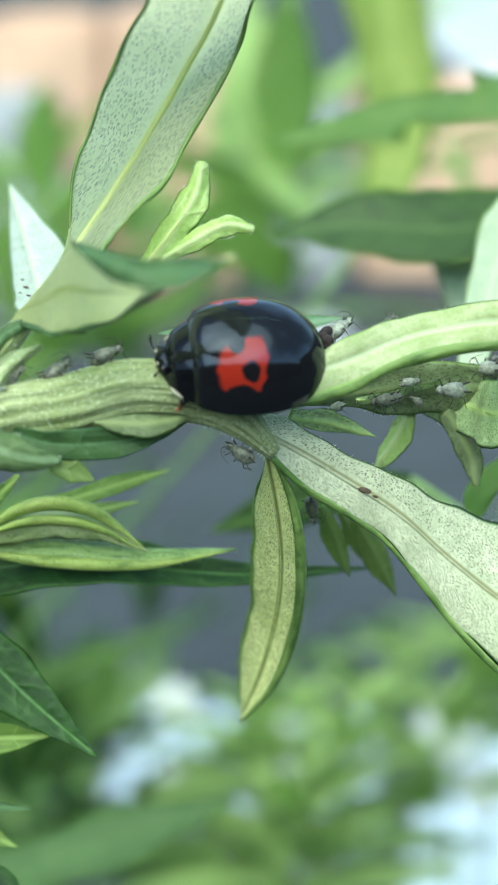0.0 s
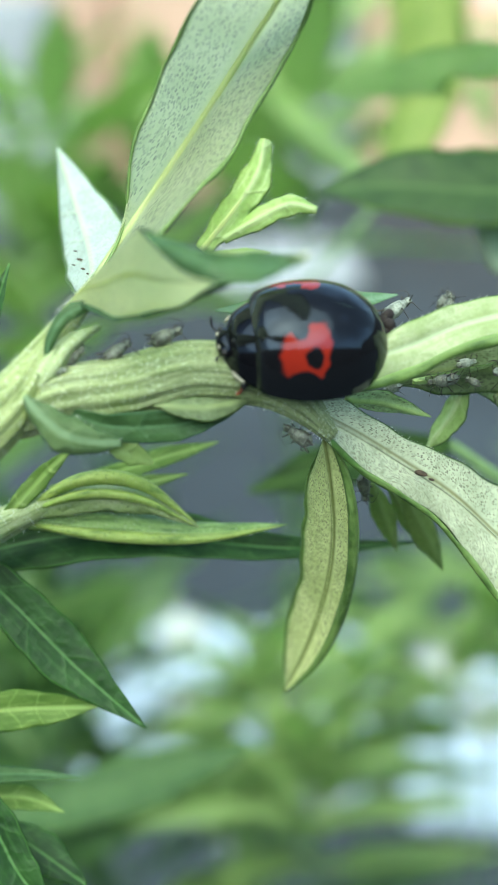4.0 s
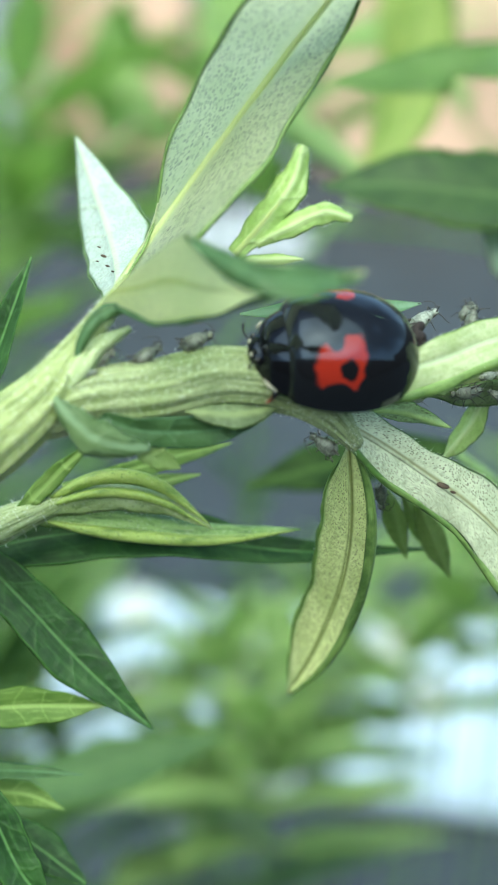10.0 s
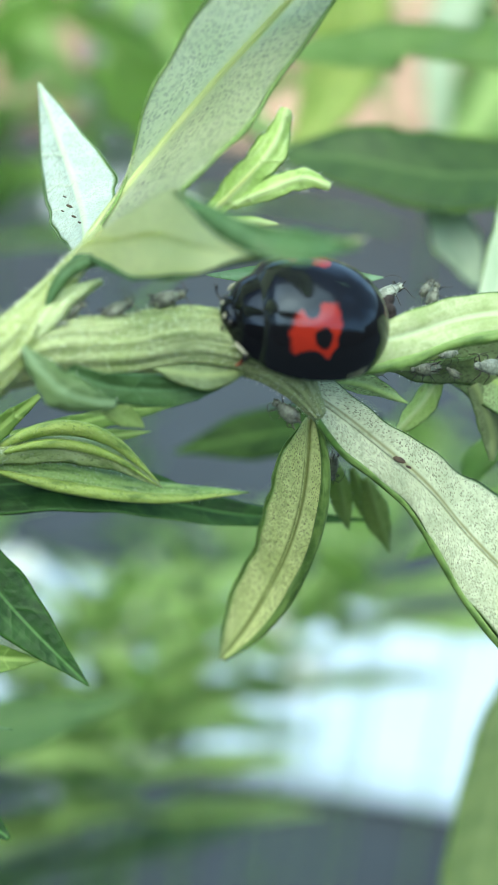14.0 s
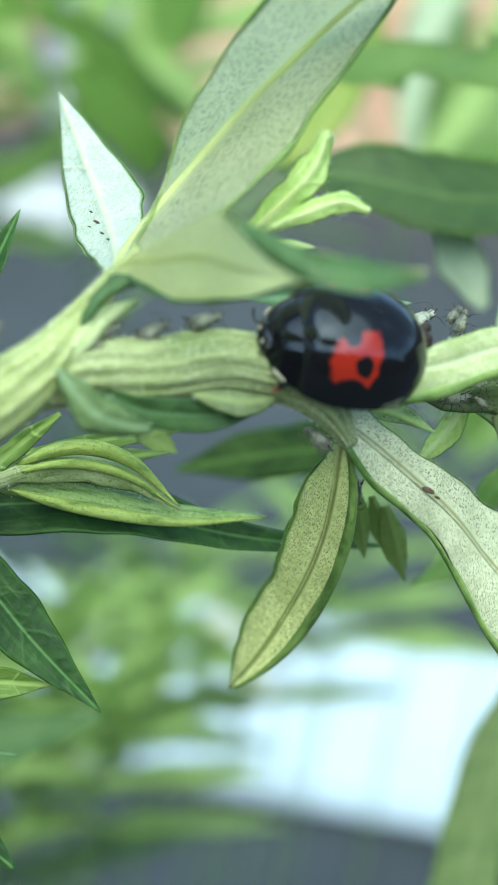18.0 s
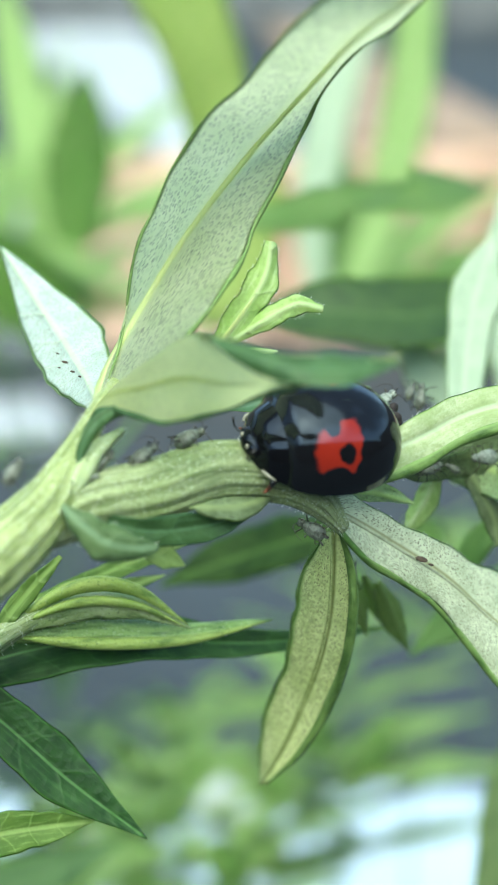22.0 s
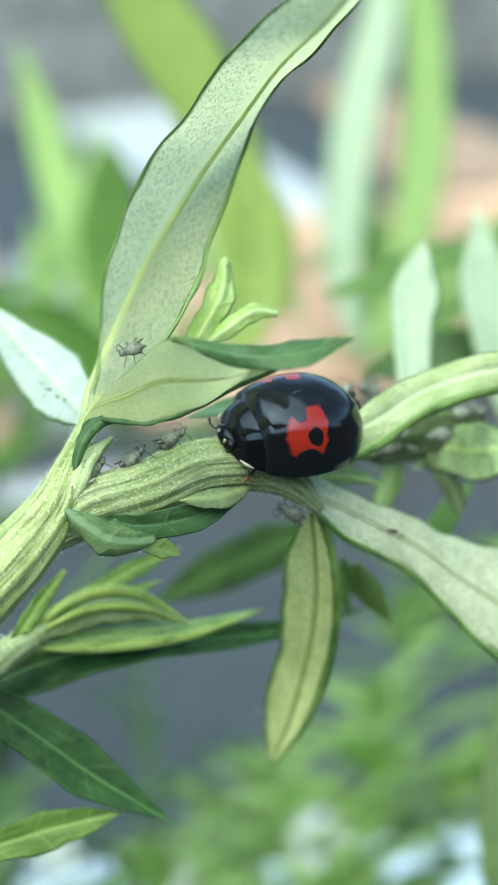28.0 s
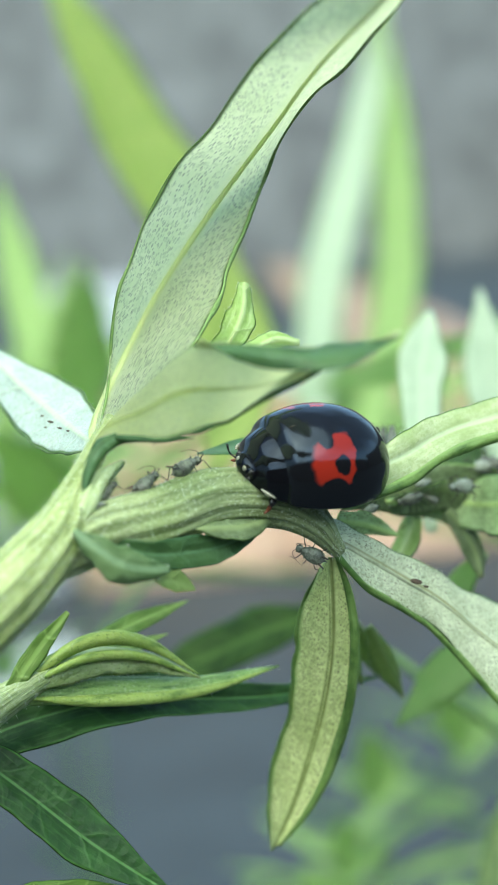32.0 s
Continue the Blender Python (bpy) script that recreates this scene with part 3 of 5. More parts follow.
def hair_mesh(roots, length, width, seed=1):
    """Fine tapering hairs: (place, way) in world metres."""
    rnd = random.Random(seed)
    vs, fs = [], []
    for p, w in roots:
        w = (w + Vector((rnd.gauss(0, .35), rnd.gauss(0, .35), rnd.gauss(0, .35)))).normalized()
        L = length * rnd.uniform(0.5, 1.3) / 1000
        a = w.orthogonal().normalized() * (width / 2000)
        b = w.cross(a)
        k = len(vs)
        bend = Vector((rnd.gauss(0, .15), rnd.gauss(0, .15), rnd.gauss(0, .15))) * L
        for j in range(3):
            g = j * 2.0944
            vs.append(p + a * math.cos(g) + b * math.sin(g))
        for j in range(3):
            g = j * 2.0944
            vs.append(p + w * (L * 0.55) + bend * 0.3 + (a * math.cos(g) + b * math.sin(g)) * 0.7)
        vs.append(p + w * L + bend)
        for j in range(3):
            j2 = (j + 1) % 3
            fs.append((k + j, k + j2, k + 3 + j2, k + 3 + j))
            fs.append((k + 3 + j, k + 3 + j2, k + 6))
    me = bpy.data.meshes.new("tmp")
    me.from_pydata(vs, [], fs)
    bm = bmesh.new()
    bm.from_mesh(me)
    bpy.data.meshes.remove(me)
    return bm


SEED = [0]


def leaf(parent, pts, half, up, mats, name="leaf", label="", rib=0.0, fuzz=0, ribmat=None, roll=(0.0, 0.0), rollmat=None, **kw):
    """A leaf blade with a raised midrib and a fringe of fine hairs under a shoot."""
    SEED[0] += 1
    if isinstance(half[0], (tuple, list)):
        bm, spine = loft(pts, half[0], half[1], up, seed=SEED[0], **kw)
    else:
        bm, spine = blade(pts, half, up, seed=SEED[0], **kw)
    ob = part(name, bm, mats, parent, label)
    if rib:
        line = [c - nor * 0.00010 for c, nor, *_ in spine[:: max(1, len(spine) // 12)]]
        rad = [rib * (1 - 0.8 * i / (len(line) - 1)) for i in range(len(line))]
        part("midrib", tube(line, rad, 6, 24, world=True), ribmat or mats[1], ob, "pale raised midrib")
    for e, thick in zip((4, 5), roll):
        if thick:
            rnd = random.Random(SEED[0] + e)
            line = [q[e] for q in spine[1: -1: max(1, len(spine) // 22)]]
            rad = [thick * rnd.uniform(0.5, 1.3) * min(1, 0.35 + i / 4, 0.35 + (len(line) - 1 - i) / 4) for i in range(len(line))]
            part("rolled_edge", tube(line, rad, 7, 60, world=True), rollmat or ROLL, ob, "rolled wavy green edge")
    if fuzz:
        rnd = random.Random(SEED[0])
        roots = []
        for _ in range(fuzz):
            k = rnd.randrange(1, len(spine) - 1)
            e = rnd.choice((4, 5))
            c, tan, f = spine[k][0], spine[k][3], rnd.random()
            root = spine[k][e].lerp(spine[k + 1][e], f)
            out = root - c.lerp(spine[k + 1][0], f)
            if out.length > 1e-6:
                roots.append((root - out * 0.02, out.normalized() + tan * 0.6))
        part("fringe", hair_mesh(roots, 0.13, 0.013, SEED[0]), HAIR, ob, "fringe of fine pale hairs")
    return ob


GROUND_Z = -0.34

# ---- ground and far things ----
def sheet(name, pts, material, label, thick=0.0):
    bm = bmesh.new()
    lo = [bm.verts.new(p) for p in pts]
    f = bm.faces.new(lo)
    if thick:
        r = bmesh.ops.extrude_face_region(bm, geom=[f])
        for v in r["geom"]:
            if isinstance(v, bmesh.types.BMVert):
                v.co.z += thick
    bmesh.ops.recalc_face_normals(bm, faces=bm.faces)
    me = bpy.data.meshes.new(name)
    bm.to_mesh(me)
    bm.free()
    me.materials.append(material)
    return tagged(new(name, me), label, kind="structure")


PAVING = plain("blue_grey_paving", (0.031, 0.041, 0.050), 0.7, grain=0.3, scale=14)
WHITEBOARD = plain("white_painted_board", (0.46, 0.55, 0.65), 0.5, grain=0.06, scale=20)
TERRA = plain("peach_terracotta", (0.74, 0.50, 0.36), 0.7, grain=0.25, scale=10)
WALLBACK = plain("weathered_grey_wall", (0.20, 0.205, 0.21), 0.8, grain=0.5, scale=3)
# dark grey for the added walls out of view
WALLGREY = plain("grey_unseen_wall", (0.10, 0.105, 0.11), 0.8, grain=0.4, scale=4)
sheet("ground", [(-60, -60, GROUND_Z), (60, -60, GROUND_Z), (60, 60, GROUND_Z), (-60, 60, GROUND_Z)], PAVING, "blue-grey paved ground under the plants")


def box(name, lo, hi, material, label, category, bevel=0.004):
    bm = bmesh.new()
    bmesh.ops.create_cube(bm, size=1)
    for v in bm.verts:
        v.co = Vector([(a + b) / 2 + c * (b - a) for a, b, c in zip(lo, hi, v.co)])
    bmesh.ops.bevel(bm, geom=bm.edges[:], offset=bevel, segments=2, affect="EDGES")
    me = bpy.data.meshes.new(name)
    bm.to_mesh(me)
    bm.free()
    me.materials.append(material)
    return tagged(new(name, me), label, category)


KERB = plain("pale_kerb_stone", (0.46, 0.49, 0.52), 0.7, grain=0.3, scale=8)
BROWN = plain("weathered_brown_wood", (0.40, 0.28, 0.20), 0.8, grain=0.5, scale=6)
board = box("board", (-0.15, -0.066, GROUND_Z), (0.15, 0.060, GROUND_Z + 0.012), WHITEBOARD, "white painted board lying on the ground", "board")
board.matrix_basis = pose(0.208, 0.420, 0, 0, 0, -11)
board = box("board", (-0.058, -0.060, GROUND_Z), (0.058, 0.060, GROUND_Z + 0.012), WHITEBOARD, "short white painted board among the plants", "board")
board.matrix_basis = pose(-0.014, 0.460, 0, 0, 0, -8)


def run_of(name, piece, lo, hi, count, material, label, category, gap=0.006):
    """A straight run of equal blocks, side by side along x."""
    whole = thing(name, ((lo[0] + hi[0]) / 2, (lo[1] + hi[1]) / 2, lo[2]), label, category)
    w = (hi[0] - lo[0]) / count
    for k in range(count):
        bm = bmesh.new()
        bmesh.ops.create_cube(bm, size=1)
        a, b = (lo[0] + k * w + gap / 2, lo[1], lo[2]), (lo[0] + (k + 1) * w - gap / 2, hi[1], hi[2])
        for v in bm.verts:
            v.co = Vector([(p + q) / 2 + c * (q - p) for p, q, c in zip(a, b, v.co)])
        bmesh.ops.bevel(bm, geom=bm.edges[:], offset=0.008, segments=2, affect="EDGES")
        part(piece, bm, material, whole, "", False)
    return whole


run_of("edging", "tile", (0.10, 1.34, GROUND_Z), (1.9, 1.42, -0.15), 8, TERRA, "peach terracotta edging tiles along the bed", "edging")
run_of("edging", "tile", (-0.26, 1.34, GROUND_Z), (-0.02, 1.42, -0.07), 2, TERRA, "taller peach terracotta tiles at the bed's edge", "edging")
box("stone_block", (-0.36, 1.22, GROUND_Z), (-0.18, 1.32, -0.13), KERB, "pale stone block at the bed's edge", "block", 0.01)
box("stone_block", (-0.01, 1.34, GROUND_Z), (0.09, 1.42, -0.16), KERB, "pale stone block between the edging tiles", "block", 0.01)
slab = box("paving_slab", (0.075, 1.02, GROUND_Z), (0.19, 1.13, GROUND_Z + 0.02), KERB, "pale slab lying on the ground", "slab", 0.006)
slab.matrix_basis = pose(0, 0, 0, 0, 0, 6)
sheet("pavement", [(0.44, 1.9, GROUND_Z), (0.70, 2.5, GROUND_Z), (1.50, 11.0, GROUND_Z), (0.50, 11.0, GROUND_Z)], KERB, "pale concrete path running away past the bed", 0.02)
sleepers = run_of("sleeper", "plank", (0.0, -0.20, 0.0), (8.0, 0.20, 0.05), 4, BROWN, "weathered brown wooden sleepers laid end to end", "sleeper")
sleepers.matrix_basis = pose(1.05, 2.85, GROUND_Z, 0, 0, 78.6) @ sleepers.matrix_basis
# unseen walls, added to block the low sky from the beetle's reflections
sheet("wall_south", [(-6, -1.9, GROUND_Z), (6, -1.9, GROUND_Z), (6, -1.7, GROUND_Z), (-6, -1.7, GROUND_Z)], WALLGREY, "unseen dark wall added behind the viewer to darken reflections", 1.1)
sheet("wall_east", [(6, -1.7, GROUND_Z), (6.2, -1.7, GROUND_Z), (6.2, 12, GROUND_Z), (6, 12, GROUND_Z)], WALLGREY, "unseen dark side wall added to darken reflections", 1.8)
box("wall", (-8.0, 12.0, GROUND_Z), (8.0, 12.3, 3.2), WALLBACK, "dark grey rendered garden wall", "wall", 0.01)

# ---- background shoots ----
def lance(parent, base, way, length, half, up, mats, droop=0.2, n=12, m=3):
    """A plain lance-shaped leaf from a base point in the shoot's axes."""
    b, w = Vector(base), Vector(way).normalized()
    u = Vector(up)
    pts = [tuple(b + w * (length * k / 4) - u * (-droop) * length * (k / 4) ** 2 * 0.5) for k in range(5)]
    return leaf(parent, pts, [half * 0.18, half * 0.85, half, half * 0.66, 0.03], up, mats, n=n, m=m, fold=0.15)


# shade among the low shoots comes from this darker leaf colour
DEEP = [FAR_SHADED, FAR_SHADED]
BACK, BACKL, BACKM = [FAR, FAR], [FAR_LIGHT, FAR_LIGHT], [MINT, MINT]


def back_shoot(top, lean, leaves, size, mats, seed, label):
    """A leafy stem that rises from the ground to a tip (shoot's axes)."""
    rnd = random.Random(seed)
    t = W(top)
    foot = Vector((t.x + lean[0], t.y + lean[1], GROUND_Z))
    mid = foot.lerp(t, 0.6) + Vector((lean[0] * -0.2, 0, 0))
    sh = thing("leafy_shoot", foot, label, "plant", "shoots behind")
    part("stem", tube([foot, mid, t], [0.4, 0.35, 0.2], 8, 16, world=True), STEM_FAR, sh)
    for k in range(leaves):
        f = k / leaves
        g = k * 2.4 + rnd.uniform(-.4, .4)
        base = Vector(top) + Vector((lean[0] * 1000 * f * 0.05, 0, 0)) + Vector((0, 1, 0)) * (f * size * (0.7 if mats is BACKL else 1.6))
        way = Vector((math.cos(g), -0.9 + 0.9 * f, math.sin(g) * 0.8))
        L = size * rnd.uniform(0.7, 1.15) * (0.6 + 0.6 * f)
        lance(sh, base, way, L, L * rnd.uniform(0.09, 0.13) * (1.5 if mats is BACKL else 1.0), (-way.x * 0.6, -0.8, -way.z * 0.6 - 0.2), mats, droop=-0.25)
    return sh


NEARUP = (0, -0.5, -0.85)


def swung(p, degrees):
    """A place in the shoot's axes, turned about the upright line through the beetle's place."""
    m = Vector((0.0040, -0.0036, 0.0017))
    x, y, z = (Matrix.Rotation(radians(degrees), 3, "Z") @ (W(p) - m) + m) * 1000
    return (x, -S25 * y - C25 * z, C25 * y - S25 * z)


def placed_shoot(root, leaves, label, lean=(0.015, 0.03), group="shoots behind", turn=0):
    """A shoot behind, its leaves given one by one: (points, half width, materials)."""
    if turn:
        root, leaves = swung(root, turn), [([swung(p, turn) for p in pts], half, mats) for pts, half, mats in leaves]
    r = W(root)
    foot = Vector((r.x + lean[0], r.y + lean[1], GROUND_Z))
    sh = thing("leafy_shoot", foot, label, "plant", group)
    part("stem", tube([foot, foot.lerp(r, 0.6) + Vector((lean[0] * 0.35, 0.01, 0.02)), r], [0.4, 0.35, 0.3], 8, 16, world=True), STEM_FAR, sh)
    for pts, half, mats in leaves:
        k = len(pts)
        prof = [half * v for v in ((0.25, 1.0, 0.05) if k == 3 else (0.25, 0.75, 0.95, 1.0, 0.8, 0.05) if k == 6 else (0.25, 0.9, 1.0, 0.05) if k == 4 else (0.25, 0.8, 1.0, 0.85, 0.05))]
        leaf(sh, pts, prof, NEARUP, mats, n=16, m=4, fold=0.12)
    return sh


R1 = (-1.07, -53.43, 170.00)
placed_shoot(R1, [
    ([R1, (8.44, -65.00, 170.00), (22.06, -76.98, 176.80), (37.63, -89.74, 176.80)], 1.9, BACKL), ([R1, (13.46, -59.59, 163.20), (26.94, -60.95, 156.40), (43.72, -63.18, 149.60)], 1.8, BACKL),
    ([R1, (14.22, -64.30, 183.00), (31.51, -65.99, 183.00), (52.61, -68.00, 183.00)], 1.8, BACK), ([R1, (3.03, -69.21, 176.80), (9.25, -83.86, 183.60), (13.76, -99.56, 183.60)], 1.6, BACKL),
    ([R1, (0.25, -64.43, 170.00), (2.44, -74.55, 170.00), (3.95, -90.38, 170.00)], 1.4, BACKL), ([R1, (12.74, -72.95, 187.00), (31.99, -89.89, 197.20), (49.83, -100.22, 204.00)], 1.7, BACKL)],
    "light green leafy shoot behind")
R2 = (-2.96, -44.31, 170.00)
placed_shoot(R2, [
    ([R2, (5.33, -49.69, 170.00), (13.02, -52.83, 170.00), (24.20, -58.20, 170.00)], 2.4, BACKL), ([R2, (-1.91, -55.58, 176.80), (-0.99, -65.60, 176.80), (-1.20, -78.15, 176.80)], 2.8, BACKL),
    ([R2, (-8.47, -46.64, 163.20), (-14.15, -54.35, 163.20), (-19.17, -64.58, 163.20)], 2.6, BACKL), ([R2, (10.07, -60.48, 183.60), (23.11, -68.63, 187.00), (38.58, -78.33, 190.40)], 2.8, BACKL),
    ([R2, (-6.07, -38.47, 163.20), (-11.33, -31.85, 156.40), (-18.96, -26.92, 156.40)], 2.5, BACK), ([R2, (4.69, -63.30, 190.40), (9.39, -75.39, 190.40), (12.28, -86.32, 190.40)], 2.2, BACKL)],
    "green leafy shoot behind")
R3 = (58.08, -34.18, 134.35)
placed_shoot(R3, [
    ([R3, (57.92, -47.86, 133.61), (61.22, -60.43, 132.93), (66.01, -73.09, 132.25), (75.57, -93.83, 131.12), (86.73, -122.98, 129.54)], 3.6, BACKM), ([R3, (65.86, -43.31, 133.86), (72.34, -58.18, 133.05), (77.43, -72.76, 132.26), (80.78, -96.16, 131.00), (82.83, -126.98, 129.33)], 3.6, BACKL),
    ([R3, (71.37, -42.82, 140.70), (83.21, -51.38, 143.64), (99.48, -59.00, 146.63)], 3.0, BACKL), ([R3, (66.73, -36.09, 127.44), (74.26, -38.78, 120.49), (83.43, -39.70, 117.03)], 3.0, BACK),
    ([R3, (49.74, -36.96, 127.39), (45.32, -40.47, 120.39), (42.52, -46.39, 120.07)], 2.0, BACKL), ([R3, (67.50, -49.08, 147.17), (72.59, -60.09, 153.38), (75.87, -72.04, 159.54)], 2.2, BACK)],
    "light green shoot with tall upright leaves behind", turn=6)
R4 = (19.41, -20.46, 58.99)
placed_shoot(R4, [
    ([R4, (23.12, -27.13, 58.62), (23.95, -33.81, 58.26), (23.45, -41.80, 57.83)], 2.6, [FAR_OLIVE, FAR_OLIVE]), ([R4, (28.53, -37.51, 78.09), (26.79, -51.83, 77.32), (23.48, -61.48, 76.79), (19.98, -71.78, 76.24), (15.74, -84.69, 75.54)], 4.8, [FAR_OLIVE, FAR_OLIVE]),
    ([R4, (21.62, -46.28, 133.70), (20.37, -62.04, 139.66), (19.58, -82.34, 145.37), (18.41, -95.08, 144.68)], 3.4, BACKL), ([R4, (25.16, -39.21, 134.08), (18.63, -51.65, 150.43), (6.72, -56.87, 150.15)], 2.8, BACK)],
    "olive green shoot behind the long leaf", (-0.10, 0.06), turn=6)
R5 = (23.86, -14.91, 24.00)
level = placed_shoot(R5, [
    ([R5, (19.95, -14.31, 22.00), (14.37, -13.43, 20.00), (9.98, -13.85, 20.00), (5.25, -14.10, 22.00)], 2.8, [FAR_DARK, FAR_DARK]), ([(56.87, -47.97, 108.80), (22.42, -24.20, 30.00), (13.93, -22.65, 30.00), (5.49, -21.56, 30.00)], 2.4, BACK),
    ([(17.73, -7.84, 22.00), (15.90, -10.46, 22.00), (13.96, -12.41, 22.00)], 1.7, BACKM), ([R5, (25.38, -11.86, 22.00), (26.18, -8.57, 20.00)], 2.5, BACK)],
    "dark green shoot behind with broad level leaves", (0.14, 0.08))
R6 = (21.00, -3.13, 12.00)
near_r6 = placed_shoot(R6, [
    ([(12.78, -1.40, 5.00), (15.11, -8.25, 8.00), (16.40, -11.36, 9.00), (17.84, -13.94, 10.00)], 1.25, BACKM),
    ([(30.20, 8.14, 30.00), (25.97, 15.32, 30.00), (23.80, 21.94, 30.00), (22.43, 30.40, 30.00), (22.42, 39.01, 30.00)], 2.4, [OLIVE, OLIVE]), ([(19.59, 2.94, 12.00), (16.24, 4.74, 13.00), (12.77, 7.13, 14.00)], 1.3, BACK),
    ([(15.35, -0.11, 5.00), (13.87, 1.51, 6.00), (13.25, 3.31, 7.00)], 0.7, BACK)],
    "shoot behind with pale mint and dull olive leaves", (0.16, 0.06))
placed_shoot((25.00, 0.50, 19.00), [
    ([(25.00, 0.50, 19.00), (23.40, -6.00, 20.00), (22.20, -13.50, 20.00), (22.60, -20.05, 20.00)], 2.0, BACKM)],
    "shoot behind with one broad pale mint leaf", (0.16, 0.06))
R7 = (11.92, 0.39, 18.00)
near_r7 = placed_shoot(R7, [
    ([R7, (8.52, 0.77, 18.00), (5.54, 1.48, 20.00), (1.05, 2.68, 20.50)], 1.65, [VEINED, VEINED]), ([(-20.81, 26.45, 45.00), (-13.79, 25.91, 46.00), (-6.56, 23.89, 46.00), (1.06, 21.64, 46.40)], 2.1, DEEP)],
    "dark green shoot with veined leaves behind", (0.16, 0.06))
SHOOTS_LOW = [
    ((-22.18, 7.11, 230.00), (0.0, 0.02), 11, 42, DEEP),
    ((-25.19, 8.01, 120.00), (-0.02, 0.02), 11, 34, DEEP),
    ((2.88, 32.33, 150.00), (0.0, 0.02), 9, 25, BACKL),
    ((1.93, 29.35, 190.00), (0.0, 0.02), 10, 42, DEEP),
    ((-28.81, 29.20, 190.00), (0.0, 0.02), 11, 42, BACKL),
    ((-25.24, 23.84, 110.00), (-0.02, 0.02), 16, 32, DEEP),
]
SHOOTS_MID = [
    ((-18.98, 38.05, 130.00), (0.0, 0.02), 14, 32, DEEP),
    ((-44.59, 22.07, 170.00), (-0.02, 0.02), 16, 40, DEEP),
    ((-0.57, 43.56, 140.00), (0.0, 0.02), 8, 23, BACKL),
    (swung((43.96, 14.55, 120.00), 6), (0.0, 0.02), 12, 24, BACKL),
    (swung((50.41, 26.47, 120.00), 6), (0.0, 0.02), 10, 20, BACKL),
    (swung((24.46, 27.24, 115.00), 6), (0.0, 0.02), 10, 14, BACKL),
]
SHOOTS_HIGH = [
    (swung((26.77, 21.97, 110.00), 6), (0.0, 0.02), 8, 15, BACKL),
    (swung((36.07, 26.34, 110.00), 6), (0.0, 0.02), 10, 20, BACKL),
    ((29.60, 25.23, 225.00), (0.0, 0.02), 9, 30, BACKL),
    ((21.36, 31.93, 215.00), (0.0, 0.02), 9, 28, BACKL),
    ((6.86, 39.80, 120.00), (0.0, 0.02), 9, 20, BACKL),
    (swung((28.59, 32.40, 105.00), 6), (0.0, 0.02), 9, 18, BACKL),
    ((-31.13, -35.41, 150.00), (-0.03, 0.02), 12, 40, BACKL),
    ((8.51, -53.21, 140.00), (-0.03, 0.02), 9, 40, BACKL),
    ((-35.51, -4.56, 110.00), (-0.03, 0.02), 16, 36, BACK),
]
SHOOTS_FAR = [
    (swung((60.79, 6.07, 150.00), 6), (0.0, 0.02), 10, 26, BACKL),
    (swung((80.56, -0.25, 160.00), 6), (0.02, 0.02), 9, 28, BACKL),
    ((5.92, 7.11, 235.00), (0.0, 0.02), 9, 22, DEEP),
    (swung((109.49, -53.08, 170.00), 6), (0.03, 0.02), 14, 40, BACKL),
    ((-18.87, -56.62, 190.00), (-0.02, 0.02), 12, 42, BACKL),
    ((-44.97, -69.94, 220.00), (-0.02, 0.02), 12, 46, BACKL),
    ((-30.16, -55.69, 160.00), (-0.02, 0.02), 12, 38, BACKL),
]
SWAYING = [(r[0], r[3]) for r in SHOOTS_MID[4:] + SHOOTS_HIGH[:2] + SHOOTS_HIGH[5:6]]
swayers = []
for k, (top, lean, n_, size, mats) in enumerate(SHOOTS_LOW + SHOOTS_MID + SHOOTS_HIGH + SHOOTS_FAR):
    shoot = back_shoot(top, lean, n_, size, mats, 10 + k, "leafy green shoot standing behind")
    if (top, size) in SWAYING:
        swayers.append(shoot)

PETAL = plain("white_petal", (0.74, 0.80, 0.80), 0.6, grain=0.12, scale=600)
FLOWER_EYE = plain("pale_yellow_flower_eye", (0.62, 0.66, 0.36), 0.7, grain=0.3, scale=900)


def white_flower(place, size, seed):
    """A white flower shape on a thin stem that rises from the ground, added as a pale blurred spot; size: its radius in
    mm.
    """
    rnd = random.Random(seed)
    c = W(place)
    foot = Vector((c.x + rnd.uniform(-.02, .02), c.y + rnd.uniform(0, .03), GROUND_Z))
    fl = thing("white_flower", foot, "white flower shape added behind as a pale blurred spot", "flower", "white flowers behind")
    part("stem", tube([foot, foot.lerp(c, 0.6) + Vector((0.004, 0, 0)), c], [0.5, 0.4, 0.3], 6, 10, world=True), STEM_FAR, fl)
    face = Vector((rnd.uniform(-.3, .3), -0.75, 0.66 + rnd.uniform(-.2, .2))).normalized()
    a = face.orthogonal().normalized()
    b = face.cross(a)
    r = size / 1000
    for k in range(9):
        g = k * 0.698 + rnd.uniform(-.1, .1)
        out, across = a * math.cos(g) + b * math.sin(g), b * math.cos(g) - a * math.sin(g)
        part("petal", blob(c + out * r * 0.58 + face * rnd.uniform(-.1, .1) * r, (out * r * 0.46, across * r * 0.22, face * r * 0.05), 8, 6), PETAL, fl)
    part("eye", blob(c + face * r * 0.06, (a * r * 0.26, b * r * 0.26, face * r * 0.16), 10, 6), FLOWER_EYE, fl)


# added flower shapes that stand in for bright blurred discs among the leaves
PALE_SPOTS = ((-14.7, 47.7, 205, 6.0), (34.2, 38.7, 203, 6.5), (41.4, 49.5, 208, 6.0), (11.0, 63.5, 201, 5.4),
           (-26.7, 29.0, 207, 7.0), (-6.7, 68.0, 203, 5.4), (3.4, 32.8, 150.0, 4.2), (-11.7, 27.0, 160.0, 4.0))
